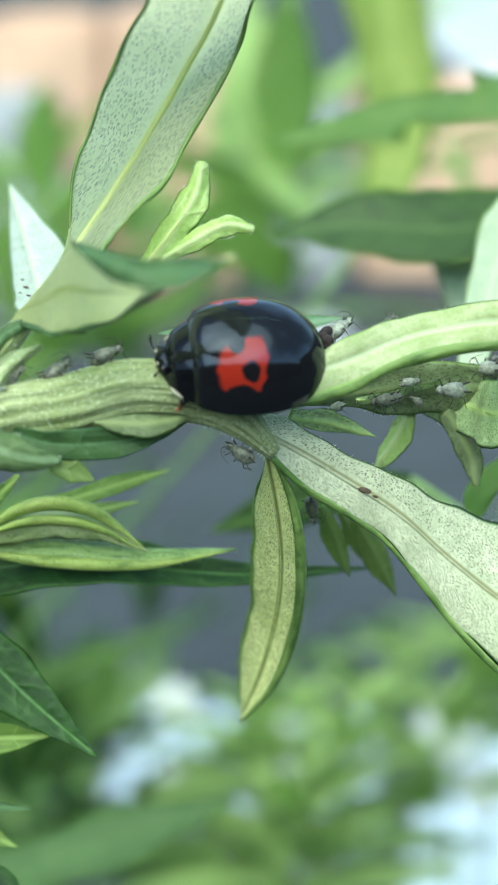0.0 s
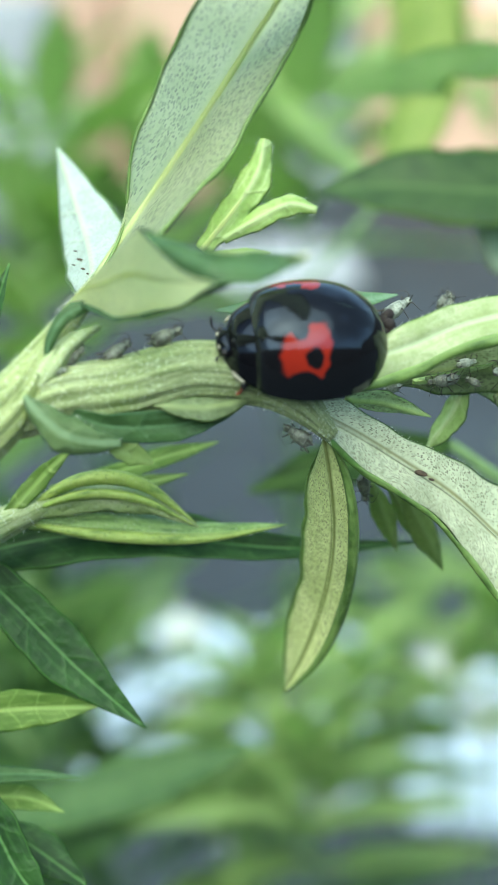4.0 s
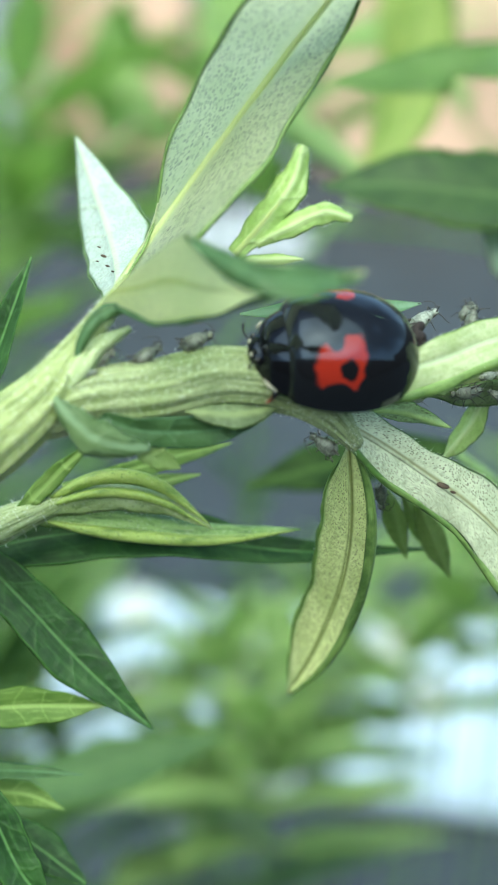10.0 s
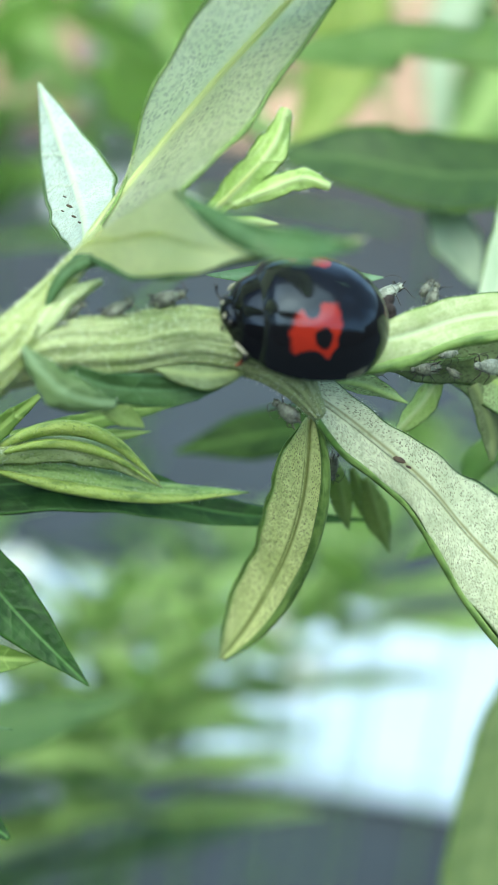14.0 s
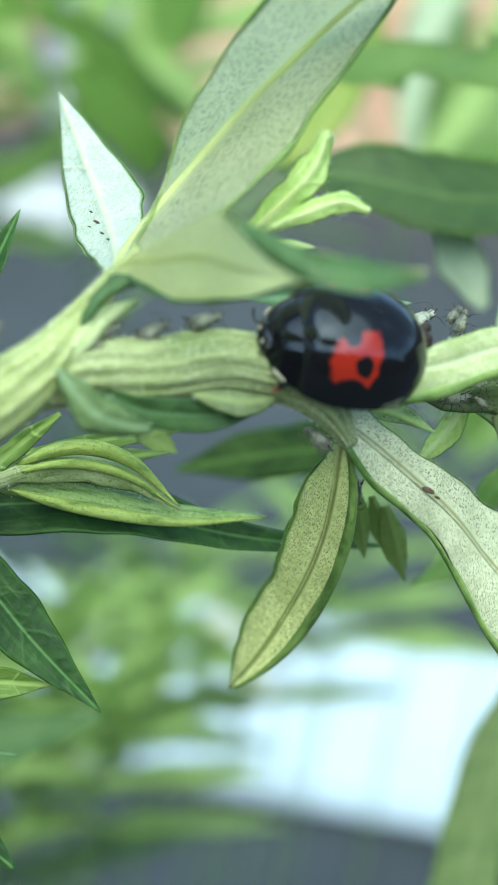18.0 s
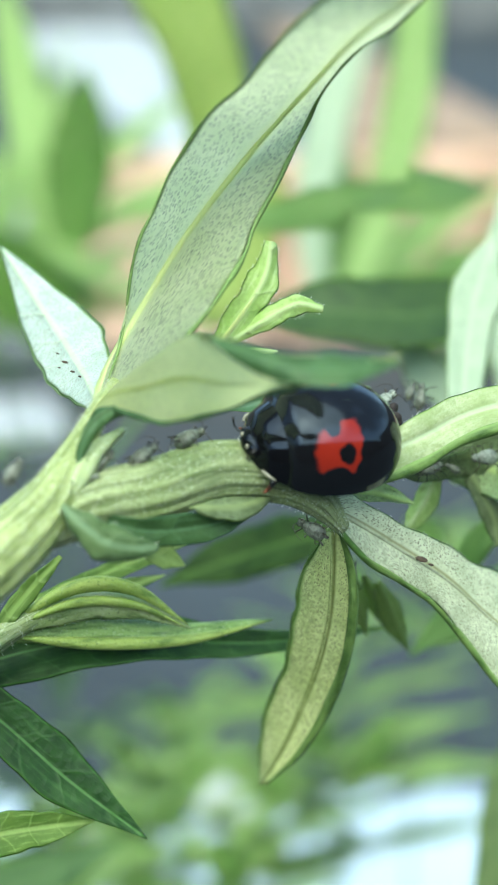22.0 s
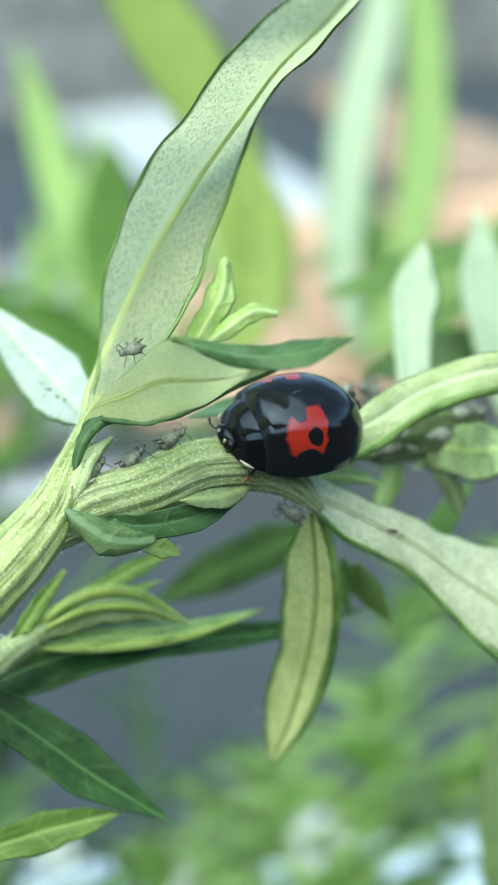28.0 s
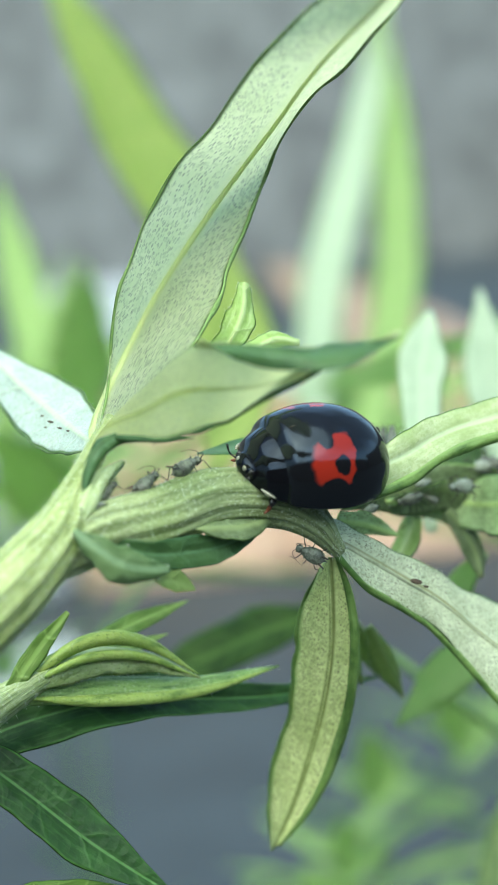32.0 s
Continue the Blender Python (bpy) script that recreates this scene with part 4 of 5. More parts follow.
for k, (x, y, z, r) in enumerate(PALE_SPOTS):
    white_flower((x, y, z), r, 70 + k)

# ---- main shoot ----
main = thing("mugwort_shoot", W((-6.45, -1.41, -6.00)), "green mugwort shoot with pale speckled leaf undersides", "plant")
AWAY, NEAR = (0, 0, 1), (0, 0, -1)
U, UY, UW = [UPPER_THIN, UNDER], [TEAL_THIN, UNDER_YELLOW], [UPPER_THIN, UNDER_WHITE]

stem_low = part("stem", tube([(-45, 347, 60), (-40, 120, 40), (-24, 60, 12), (-16.34, 7.30, -1.00), (-13.08, 3.81, -4.00), (-10.40, 1.44, -5.60), (-8.23, -0.17, -6.20), (-6.69, -1.58, -6.30), (-5.89, -2.87, -6.10), (-5.11, -3.98, -5.70), (-4.55, -4.80, -5.30), (-3.80, -5.91, -5.20)], [2.2, 1.8, 1.7, 1.6, 1.5, 1.36, 1.24, 1.0, 0.62, 0.46, 0.40, 0.22], 60, 90, 11, 0.04), STEM_PALE, main, "thick pale green ribbed stem running into a leaf stalk")
part("side_stem", tube([(-8.28, -0.23, -5.90), (-6.80, -0.95, -5.90), (-5.14, -1.51, -5.80), (-2.78, -1.85, -5.60), (-0.41, -2.36, -5.20), (2.00, -2.05, -4.80), (3.47, -1.17, -4.50), (4.67, 0.09, -3.70)], [0.5, 0.95, 1.08, 1.1, 1.1, 1.02, 0.72, 0.3], 72, 70, 13, 0.05), STEM_FINE, main, "ribbed side stem with fine hairs")
part("axil_sheath", tube([(-6.22, -1.69, -6.60), (-5.65, -2.31, -6.50), (-4.90, -3.30, -6.20), (-3.77, -4.05, -5.60)], [0.25, 0.42, 0.36, 0.12], 16, 20, 5, 0.12), STEM, main, "olive sheath in the leaf axil")

BASE = (-4.54, -4.81, -5.20)
leaf(main, [BASE] + [(-3.17, -8.02, -2.85), (-2.53, -10.94, -3.95), (-1.46, -13.14, -4.92), (-0.08, -14.97, -6.79), (1.03, -15.91, -9.68), (1.95, -16.39, -12.64), (3.09, -16.91, -15.41)] + [(4.6, -17.3, -18.5)], [[BASE] + [(-3.87, -6.37, -3.08), (-0.98, -10.77, -2.38), (0.48, -12.73, -3.31), (2.09, -14.57, -5.53), (3.42, -15.78, -8.24), (3.88, -16.01, -12.74), (4.34, -15.67, -17.46)] + [(5.4, -16.6, -20.0)], [BASE] + [(-0.83, -7.63, -6.74), (1.02, -10.02, -5.65), (2.42, -12.38, -5.32), (3.79, -14.86, -5.28), (4.82, -16.54, -7.41), (5.78, -17.03, -10.48), (6.57, -17.38, -13.91)] + [(6.6, -17.0, -18.5)]],
     AWAY, [UPPER_LONG, UNDER_LONG], "long_leaf", "long lance leaf, pale speckled underside with a light midrib", rib=0.2, fuzz=320, n=70, m=10, ribmat=RIB_PALE, roll=(0.10, 0.06))
leaf(main, [(-4.40, -5.22, -4.00), (-4.53, -6.81, -0.80), (-5.22, -8.95, 2.00), (-6.93, -13.37, 6.70)], [0.35, 1.25, 1.5, 0.05], (0.3, 0.1, 1), UW, "silvery_leaf", "silvery white young leaf with faint spots", rib=0.05, roll=(0.03, 0.045), rollmat=TEAL_PALE, fuzz=80, fold=0.25, m=8)
FOLD_LO = [(-5.28, -3.60, -5.40)] + [(-4.65, -4.76, -6.37), (-3.41, -4.28, -7.84), (-2.53, -3.98, -8.91), (-1.53, -4.06, -9.23), (-0.56, -4.34, -9.39), (0.15, -4.52, -10.32), (1.17, -4.64, -12.25)] + [(2.2, -4.9, -13.6), (3.45, -5.1, -15.2)]
FOLD_TOP = [(-4.98, -4.30, -5.40)] + [(-4.11, -5.49, -6.08), (-3.05, -6.31, -7.61), (-1.75, -6.78, -10.31), (-0.61, -6.10, -12.28), (0.60, -5.56, -13.24), (1.97, -5.55, -13.05), (3.56, -5.22, -14.48)] + [(3.6, -5.1, -15.4)]
FOLD_MID = [tuple(0.5 * (p + q) for p, q in zip(a, b)) for a, b in zip(FOLD_LO, FOLD_TOP)]
folded = leaf(main, FOLD_LO, [FOLD_MID, FOLD_TOP], (0, -0.35, 1), UY, "folded_leaf", "yellow-green leaf folded over at its dark upper margin", rib=0.06, roll=(0.10, 0.0), rollmat=UPPER_TEAL, fuzz=120, n=50, m=9, wave=0.02)
FLAP_TOP = [(-4.11, -5.49, -6.08), (-3.05, -6.31, -7.61), (-1.75, -6.78, -10.31), (-0.61, -6.10, -12.28), (0.60, -5.56, -13.24), (1.97, -5.55, -13.05), (3.56, -5.22, -14.48)][2:]
FLAP_LOW = [(-1.75, -6.68, -11.46), (-0.93, -5.66, -12.04), (-0.15, -4.91, -13.09), (0.70, -4.50, -13.89), (1.50, -4.36, -14.27), (2.20, -4.34, -14.66), (3.46, -4.85, -15.74)]
FLAP_TOP = [tuple(curve([Vector(p) for p in FLAP_TOP], k / 6)) for k in range(7)]
FLAP_MID = [tuple(0.5 * (p + q) - (0.25 if k == 2 and 0 < i < 6 else 0.0) for k, (p, q) in enumerate(zip(a, b))) for i, (a, b) in enumerate(zip(FLAP_TOP, FLAP_LOW))]
SEED[0] += 1
flap_mesh, _ = loft(FLAP_TOP, FLAP_MID, FLAP_LOW, (0, -0.2, -1), seed=SEED[0], n=44, m=7)
part("turned_margin", flap_mesh, [UPPER_TEAL, UNDER_YELLOW], folded, "dark blue-green turned-over margin")
leaf(main, [(-5.60, -2.62, -6.60), (-5.41, -3.41, -6.90), (-4.85, -4.25, -7.10), (-3.95, -4.64, -7.00), (-2.68, -4.30, -7.40), (-1.69, -4.05, -8.20)], [0.04, 0.22, 0.30, 0.24, 0.12, 0.03], (-0.2, 0.2, -1), [UPPER_TEAL, YOUNG], "basal_margin", "dark green turned margin at the leaf's base", n=30, m=5, cup=-0.4)
leaf(main, [(-0.01, -6.88, -4.60), (1.19, -8.26, -4.80), (2.09, -9.54, -4.90), (2.45, -10.85, -4.90)], [0.34, 0.58, 0.58, 0.2], AWAY, [FRESH, FRESH], "young_leaf", "bright young leaf", rib=0.12, fuzz=110, ribmat=RIB_PALE, fold=0.12, wave=0.14, lobes=0.09)
leaf(main, [(0.79, -7.28, -4.60), (2.20, -8.00, -4.80), (3.30, -8.44, -4.80), (4.27, -8.22, -4.80)], [0.2, 0.40, 0.40, 0.14], AWAY, [FRESH, FRESH], "young_leaf", "bright young leaf", fuzz=80, fold=0.12, wave=0.14, lobes=0.09)
leaf(main, [(0.19, -6.71, -4.30), (1.61, -6.77, -4.30), (2.53, -6.79, -4.20)], [0.15, 0.2, 0.03], AWAY, [FRESH, FRESH], "young_leaf", "bright young leaf")
leaf(main, [(0.30, -4.97, -1.60), (2.57, -5.15, -1.00), (5.69, -5.37, 0.00), (7.72, -5.71, 0.90)], [0.04, 0.45, 0.45, 0.03], (0, -0.4, -1), [YOUNG_TEAL, UNDER], "narrow_leaf", "narrow blue-green leaf behind the beetle")
# right leaves
ARCH_T = [(4.62, -1.76, -5.00)] + [(6.73, -3.55, -5.35), (8.16, -4.26, -5.20), (9.82, -4.77, -4.68), (11.43, -5.04, -4.58), (13.24, -5.11, -5.35)] + [(16.56, -4.95, -4.50), (21.59, -2.82, -2.00)]
ARCH_L = [(4.64, -1.35, -5.00)] + [(5.40, -1.56, -5.93), (7.28, -2.04, -5.49), (9.03, -2.85, -5.30), (10.98, -3.33, -5.18), (13.38, -3.55, -5.24)] + [(16.68, -3.14, -4.50), (21.60, -2.59, -2.00)]
ARCH_M = [tuple(0.5 * (p + q) for p, q in zip(a, b)) for a, b in zip(ARCH_T, ARCH_L)]
arch = leaf(main, ARCH_T, [ARCH_M, ARCH_L], (0.1, -0.75, -0.65), [ARCH, UNDER], "arched_leaf", "bright arched leaf seen from its upper side", fuzz=240, n=60, m=9, ridge=0.25)
LIP = [tuple(curve([Vector(p) for p in ARCH_L], 0.1 + 0.85 * k / 8)) for k in range(9)]
part("rolled_edge", tube([(x, y + 0.05, z + 0.1) for x, y, z in LIP], [0.10, 0.20, 0.25, 0.21, 0.26, 0.23, 0.24, 0.18, 0.05], 8, 50), ROLL, arch, "rolled green lower edge")
UND_M, UND_L = [(7.97, -1.99, -1.50)] + [(10.64, -2.31, 0.46), (11.97, -2.06, 0.80), (12.86, -1.67, 0.28), (13.27, -1.30, -1.13), (14.13, -0.98, -2.61)] + [(17.80, -0.05, 0.00)], [(7.98, -1.88, -1.50)] + [(10.28, -1.91, 1.62), (11.61, -1.09, 0.84), (12.62, -0.43, 0.12), (13.06, 0.07, -1.21), (14.17, 0.10, -2.68)] + [(17.81, 0.07, 0.00)]
UND_U = [tuple(2 * p - q for p, q in zip(a, b)) for a, b in zip(UND_M, UND_L)]
leaf(main, UND_L, [UND_M, UND_U], (0.3, -0.5, 0.9), U, "aphid_leaf", "pale leaf underside crowded with aphids", rib=0.07, fuzz=100)
leaf(main, [(5.92, -2.02, -1.60), (7.60, -2.32, -1.00), (9.41, -2.51, -0.50), (11.35, -2.52, -0.00), (13.63, -2.37, 0.40), (15.89, -1.58, 0.80)], [0.15, 0.55, 1.05, 1.15, 1.0, 0.05], (0.1, -0.4, 0.9), [UPPER_THIN, UNDER_DULL], "aphid_leaf", "greyish leaf underside with aphids under the arched leaf", rib=0.07, fuzz=100, wave=0.1)
leaf(main, [(10.27, -1.94, 0.80), (9.94, -0.95, 1.00), (9.35, -0.08, 1.20), (8.77, 0.67, 1.40)], [0.3, 0.55, 0.5, 0.05], (0.2, 0.3, 1), [UPPER, FRESH], "small_lobe", "small pale green lobe", rib=0.06, fold=0.4)
leaf(main, [(11.69, -1.61, 0.60), (12.43, -0.44, 0.80), (12.80, 0.49, 1.00), (12.92, 1.45, 1.20)], [0.3, 0.5, 0.45, 0.12], (0.2, 0.3, 1), [UPPER, UNDER_DULL], "small_lobe", "small dull green lobe", rib=0.06)
BROAD_M, BROAD_L, BROAD_U = [(2.92, -1.45, -4.60)] + [(3.31, -1.17, -3.90), (5.51, -0.05, -2.85), (7.39, 1.13, -2.22), (9.41, 2.54, -1.76), (11.14, 3.97, -2.09), (12.73, 5.41, -3.04), (14.09, 6.63, -4.09)][:4] + [(11.1, 4.15, -1.3), (12.9, 5.75, -1.1), (14.7, 7.3, -0.9)], [(2.92, -1.35, -4.60)] + [(4.49, 0.16, -3.81), (6.08, 1.65, -2.61), (8.43, 3.08, -1.75), (10.09, 5.06, -1.37), (11.64, 7.16, -1.03), (13.41, 9.04, -1.17), (15.27, 10.70, -1.43)], [(2.91, -1.55, -4.60)] + [(4.76, -1.40, -3.01), (6.58, -0.45, -2.66), (8.06, 0.44, -2.27), (9.90, 1.27, -1.34), (11.76, 2.20, -0.36), (13.60, 3.23, 0.13), (15.56, 4.02, 0.37)]
TIP = (18.5, 13.5, 0.5)
broad = leaf(main, BROAD_L + [TIP], [BROAD_M + [TIP], BROAD_U + [TIP]], (0.15, -0.2, 1), [UPPER_THIN, UNDER_BROAD], "broad_leaf", "broad hanging leaf, pale speckled underside and dark green margin", rib=0.15, fuzz=260, n=64, m=11, ridge=-0.15, wave=0.05, lobes=0.05)
LIP = [tuple(curve([Vector(p) for p in BROAD_L], 0.15 + 0.85 * k / 8)) for k in range(9)]
part("rolled_edge", tube(LIP, [0.04, 0.10, 0.14, 0.12, 0.15, 0.13, 0.16, 0.14, 0.12], 8, 60), ROLL, broad, "rolled dark green edge")
HANG_R = [(4.66, 0.25, -3.33), (5.34, 1.97, -2.19), (5.57, 3.85, -0.93), (5.49, 5.81, 0.60), (5.08, 7.61, 2.20), (4.26, 9.54, 3.82), (2.85, 11.12, 5.26)]
hang = leaf(main, [(4.42, 0.21, -2.30), (3.84, 1.89, -0.18), (3.65, 3.57, 1.13), (3.58, 5.35, 2.40), (3.17, 7.13, 4.19), (2.79, 9.21, 5.60), (2.76, 11.37, 6.37)], [[(4.49, 0.19, -3.23), (4.75, 1.95, -1.69), (4.90, 3.77, -0.07), (4.78, 5.58, 1.58), (4.37, 7.40, 3.09), (3.69, 9.29, 4.36), (2.80, 11.17, 5.63)], HANG_R], (-0.1, 0.3, 1), [UPPER_THIN, UNDER_OLIVE], "hanging_leaf", "hanging lobe, yellowish speckled underside with a green rim", rib=0.10, roll=(0.09, 0.0), fuzz=140, n=50, m=9, ridge=-0.2)
LIP = [tuple(curve([Vector(p) for p in HANG_R], k / 8)) for k in range(9)]
part("rolled_edge", tube(LIP, [0.06, 0.16, 0.20, 0.23, 0.21, 0.24, 0.21, 0.14, 0.05], 8, 50), ROLL, hang, "rolled dark green edge")
leaf(main, [(5.24, -1.37, -2.50), (6.83, -1.22, -1.50), (8.78, -0.66, -0.40)], [0.4, 0.55, 0.03], (0.2, -0.6, 0.8), U, "leaf", "small pale leaf under the beetle")
for a, b, w in (((6.55, 2.0, 2.60), (7.75, 5.0, 4.60), 0.52), ((8.03, 2.62, 3.20), (9.75, 5.9, 5.00), 0.60), ((7.38, 2.24, 3.00), (8.75, 4.7, 5.20), 0.40)):
    m_ = tuple((p + q) / 2 for p, q in zip(a, b))
    leaf(main, [a, m_, b], [0.3 * w, w, 0.04], (0.2, 0.3, 1), [LOBE, LOBE], "small_lobe", "small green lobe", rib=0.06, fuzz=30, fold=0.2)
# skirt below the side stem
leaf(main, [(-4.96, -0.95, -6.60), (-3.32, -0.37, -6.40), (-1.19, -0.37, -5.90), (0.19, -0.68, -5.40), (1.64, -1.21, -4.60)], [0.15, 0.55, 0.58, 0.40, 0.03], (0, 0.3, -0.95), [UPPER_TEAL, UNDER], "skirt_leaf", "dark green clasping leaf under the side stem", n=36, m=8, cup=0.15, wave=0.12)
leaf(main, [(-6.28, -1.51, -7.30), (-5.54, -0.67, -7.40), (-4.51, 0.05, -7.20), (-2.92, 0.25, -6.60)], [0.10, 0.55, 0.72, 0.12], (0.1, 0.1, -1), [TEAL_PALE, UNDER], "skirt_flap", "blue-green turned flap of the clasping leaf", n=30, m=8, cup=-0.35, wave=0.14, lobes=0.08, fuzz=40, rib=0.05)
leaf(main, [(-1.76, -1.07, -6.50), (-0.59, -0.95, -6.20), (0.49, -0.98, -5.80), (1.75, -1.33, -5.00)], [0.02, 0.42, 0.46, 0.03], (0.1, 0.3, 1), [UPPER_THIN, UNDER_DULL], "skirt_lobe", "dull speckled lobe of the clasping leaf", n=28, wave=0.12)
leaf(main, [(-3.37, 0.34, -6.20), (-2.60, 0.62, -6.00), (-1.89, 0.98, -5.70)], [0.25, 0.42, 0.05], NEAR, [LOBE, LOBE], "leaf_tip", "bright leaf tip")

# ---- side shoot, lower ----
side = thing("side_shoot", W((-11.23, 4.52, 1.00)), "budding side shoot with dark green leaves", "plant")
part("stem", tube([(-50, 345, 65), (-40, 130, 40), (-30, 60, 15), (-14.63, 7.00, 2.00), (-11.23, 4.52, 1.00), (-9.02, 3.41, 1.20), (-6.36, 2.29, 1.50)], [1.7, 1.4, 1.2, 1.0, 0.85, 0.7, 0.4], 18, 36, 7, 0.07), STEM, side)
G, YG = [UPPER, UNDER], [YOUNG, FRESH]
leaf(side, [(-7.64, 2.72, 1.00), (-5.42, 2.17, 1.20), (-2.96, 2.40, 1.40), (-0.66, 3.62, 1.40)], [0.55, 0.86, 0.72, 0.05], (0, -0.4, -0.9), [BUD, YOUNG], "bud_leaf", "folded young bud leaf with pale ridges", fold=-0.3, cup=-0.35, rib=0.06, fuzz=60)
leaf(side, [(-7.71, 3.09, 1.50), (-5.03, 3.22, 1.80), (-0.94, 3.75, 2.00), (2.99, 3.64, 2.10)], [0.50, 0.74, 0.62, 0.04], (0, -0.45, -0.9), [BUD_DARK, UPPER], "bud_leaf", "folded young bud leaf with pale ridges", fold=-0.25, cup=-0.3, rib=0.06, fuzz=60)
for line, radii in (([(-8.3, 3.00, 1.25), (-5.45, 1.60, 0.95), (-3.0, 1.82, 1.10), (-0.75, 3.50, 1.35)], [0.04, 0.30, 0.28, 0.02]),
                    ([(-8.2, 3.05, 1.20), (-5.40, 2.20, 0.88), (-3.0, 2.46, 1.06), (-0.85, 3.58, 1.30)], [0.03, 0.20, 0.18, 0.02]),
                    ([(-8.0, 3.30, 1.35), (-4.90, 3.88, 1.62), (-0.9, 4.16, 1.92), (2.7, 3.74, 2.08)], [0.04, 0.26, 0.22, 0.02])):
    part("leaf_ridge", tube(line, radii, 10, 30), BUD_RIDGE, side, "yellow-green rolled ridge")
leaf(side, [(-8.46, 3.00, 0.80), (-7.17, 1.59, 0.80), (-5.79, 0.29, 0.60)], [0.30, 0.40, 0.10], NEAR, YG, "bud_leaf", "narrow upright bud leaf")
leaf(side, [(-6.87, 1.98, 2.00), (-4.67, 1.44, 3.00), (-2.16, 0.69, 4.00), (0.13, 0.10, 4.30)], [0.2, 0.4, 0.5, 0.03], (0, -0.5, -0.8), YG, "bud_leaf", "young leaf")
leaf(side, [(-5.50, 1.98, 2.00), (-3.28, 1.83, 3.00), (-1.20, 1.45, 3.50)], [0.2, 0.42, 0.03], (0, -0.5, -0.8), [YOUNG, UPPER], "bud_leaf", "young leaf")
leaf(side, [(-11.63, 5.04, 3.00), (-7.45, 4.11, 3.00), (-3.29, 3.89, 3.20), (-0.03, 4.43, 3.60), (3.75, 4.79, 4.20), (8.95, 4.69, 5.00)], [0.9, 1.5, 1.25, 0.9, 0.5, 0.03], (0, -0.45, -0.9), [UPPER, UNDER], "dark_leaf", "long dark blue-green leaf", fold=0.2, n=40)
leaf(side, [(-11.39, 4.02, 1.80), (-10.03, 5.15, 1.80), (-8.21, 6.97, 1.80), (-5.94, 9.36, 1.80), (-3.04, 11.96, 1.70)], [0.4, 0.75, 1.15, 1.05, 0.03], (0.1, -0.2, -1), G, "dark_leaf", "dark green leaf with pale side veins", fold=0.15, n=36, rib=0.05)
leaf(side, [(-15.54, 11.74, 2.80), (-9.66, 11.22, 2.30), (-7.36, 11.10, 2.20), (-5.04, 11.10, 2.20)], [0.12, 0.80, 0.75, 0.03], NEAR, YG, "leaf", "light green leaf", fold=0.2, rib=0.06)
leaf(side, [(-15.42, 14.27, 3.20), (-9.55, 13.99, 3.00), (-6.02, 14.15, 3.00)], [0.1, 0.42, 0.03], (0, -0.7, -0.7), [UPPER_TEAL, UNDER], "dark_leaf", "narrow blue-green leaf")
leaf(side, [(-15.20, 15.59, 4.20), (-9.24, 15.18, 4.00), (-6.88, 15.89, 4.00)], [0.1, 0.6, 0.03], (0, -0.5, -0.8), YG, "leaf", "light green leaf")
leaf(side, [(-10.57, 13.39, 1.00), (-9.45, 15.41, 1.00), (-8.33, 17.66, 1.00), (-6.98, 19.23, 1.00)], [0.4, 0.9, 0.9, 0.1], (0.3, 0, -1), [UPPER, FRESH], "leaf", "leaf with a pale margin", fold=0.3)
leaf(side, [(-9.32, 16.20, 3.00), (-7.70, 17.36, 3.00), (-5.84, 18.76, 3.00)], [0.4, 0.9, 0.1], (0.3, -0.3, -1), G, "leaf", "green leaf")
leaf(side, [(-10.33, -0.53, 1.00), (-9.59, -2.97, 0.60), (-8.74, -5.27, 0.20), (-8.03, -7.25, 0.00)], [0.5, 0.7, 0.5, 0.03], (-0.4, 0, -1), G, "spear_leaf", "dark upright spear leaf", fold=0.3, rib=0.05)

# ---- ladybird ----
hx, hd = Vector((-0.985, 0.02, -0.16)).normalized(), Vector((0, -math.sin(radians(35)), -math.cos(radians(35))))
ax = D(hx)
dz = D(hd)
dz = (dz - ax * dz.dot(ax)).normalized()
ay = dz.cross(ax)
BEETLE = Matrix.Translation(W((3.60, -3.14, -5.20))) @ Matrix((ax, ay, dz)).transposed().to_4x4()
beetle = tagged(new("ladybird"), "glossy black ladybird with red patches, sitting on the stem", "insect")
ORIGIN[beetle.name] = Vector((0, 0, 0))
B_, H_ = 2.3, 2.25


def body_radius(x):
    """The oval outline of the body from tail to head, 1 at its widest."""
    u = (x + 0.15) / (3.2 if x > -0.15 else 2.85)
    return max(1 - abs(u) ** (2.02 if x > -0.15 else 2.25), 0) ** 0.5


def dome(x0, x1, b, h, v0, v1, n=40, m=20, lift=0.0, flare=0.0, cap=0.25):
    """A piece of the body's shell, in mm: from tail x0 to front x1, from angle v0 to v1 round the back; cap: rounding of its front."""
    bm = bmesh.new()
    g = []
    for i in range(n + 1):
        x = x0 + (x1 - x0) * (0.5 - 0.5 * math.cos(math.pi * i / n))
        r = body_radius(x) * min(1.0, max((x1 - x) / cap, 0) ** 0.5 if x1 - x < cap else 1.0)
        row = []
        for j in range(m + 1):
            v = radians(v0 + (v1 - v0) * j / m)
            y, z = b * r * math.sin(v), h * r * math.cos(v) ** 0.9 if math.cos(v) > 0 else 0.0
            if flare:
                y *= 1 + flare * abs(math.sin(v)) ** 8
            row.append(bm.verts.new(Vector((x, y, z + lift)) / 1000))
        g.append(row)
    for i in range(n):
        for j in range(m):
            bm.faces.new((g[i][j], g[i + 1][j], g[i + 1][j + 1], g[i][j + 1]))
    bmesh.ops.remove_doubles(bm, verts=bm.verts, dist=1e-7)
    bm.normal_update()
    return bm


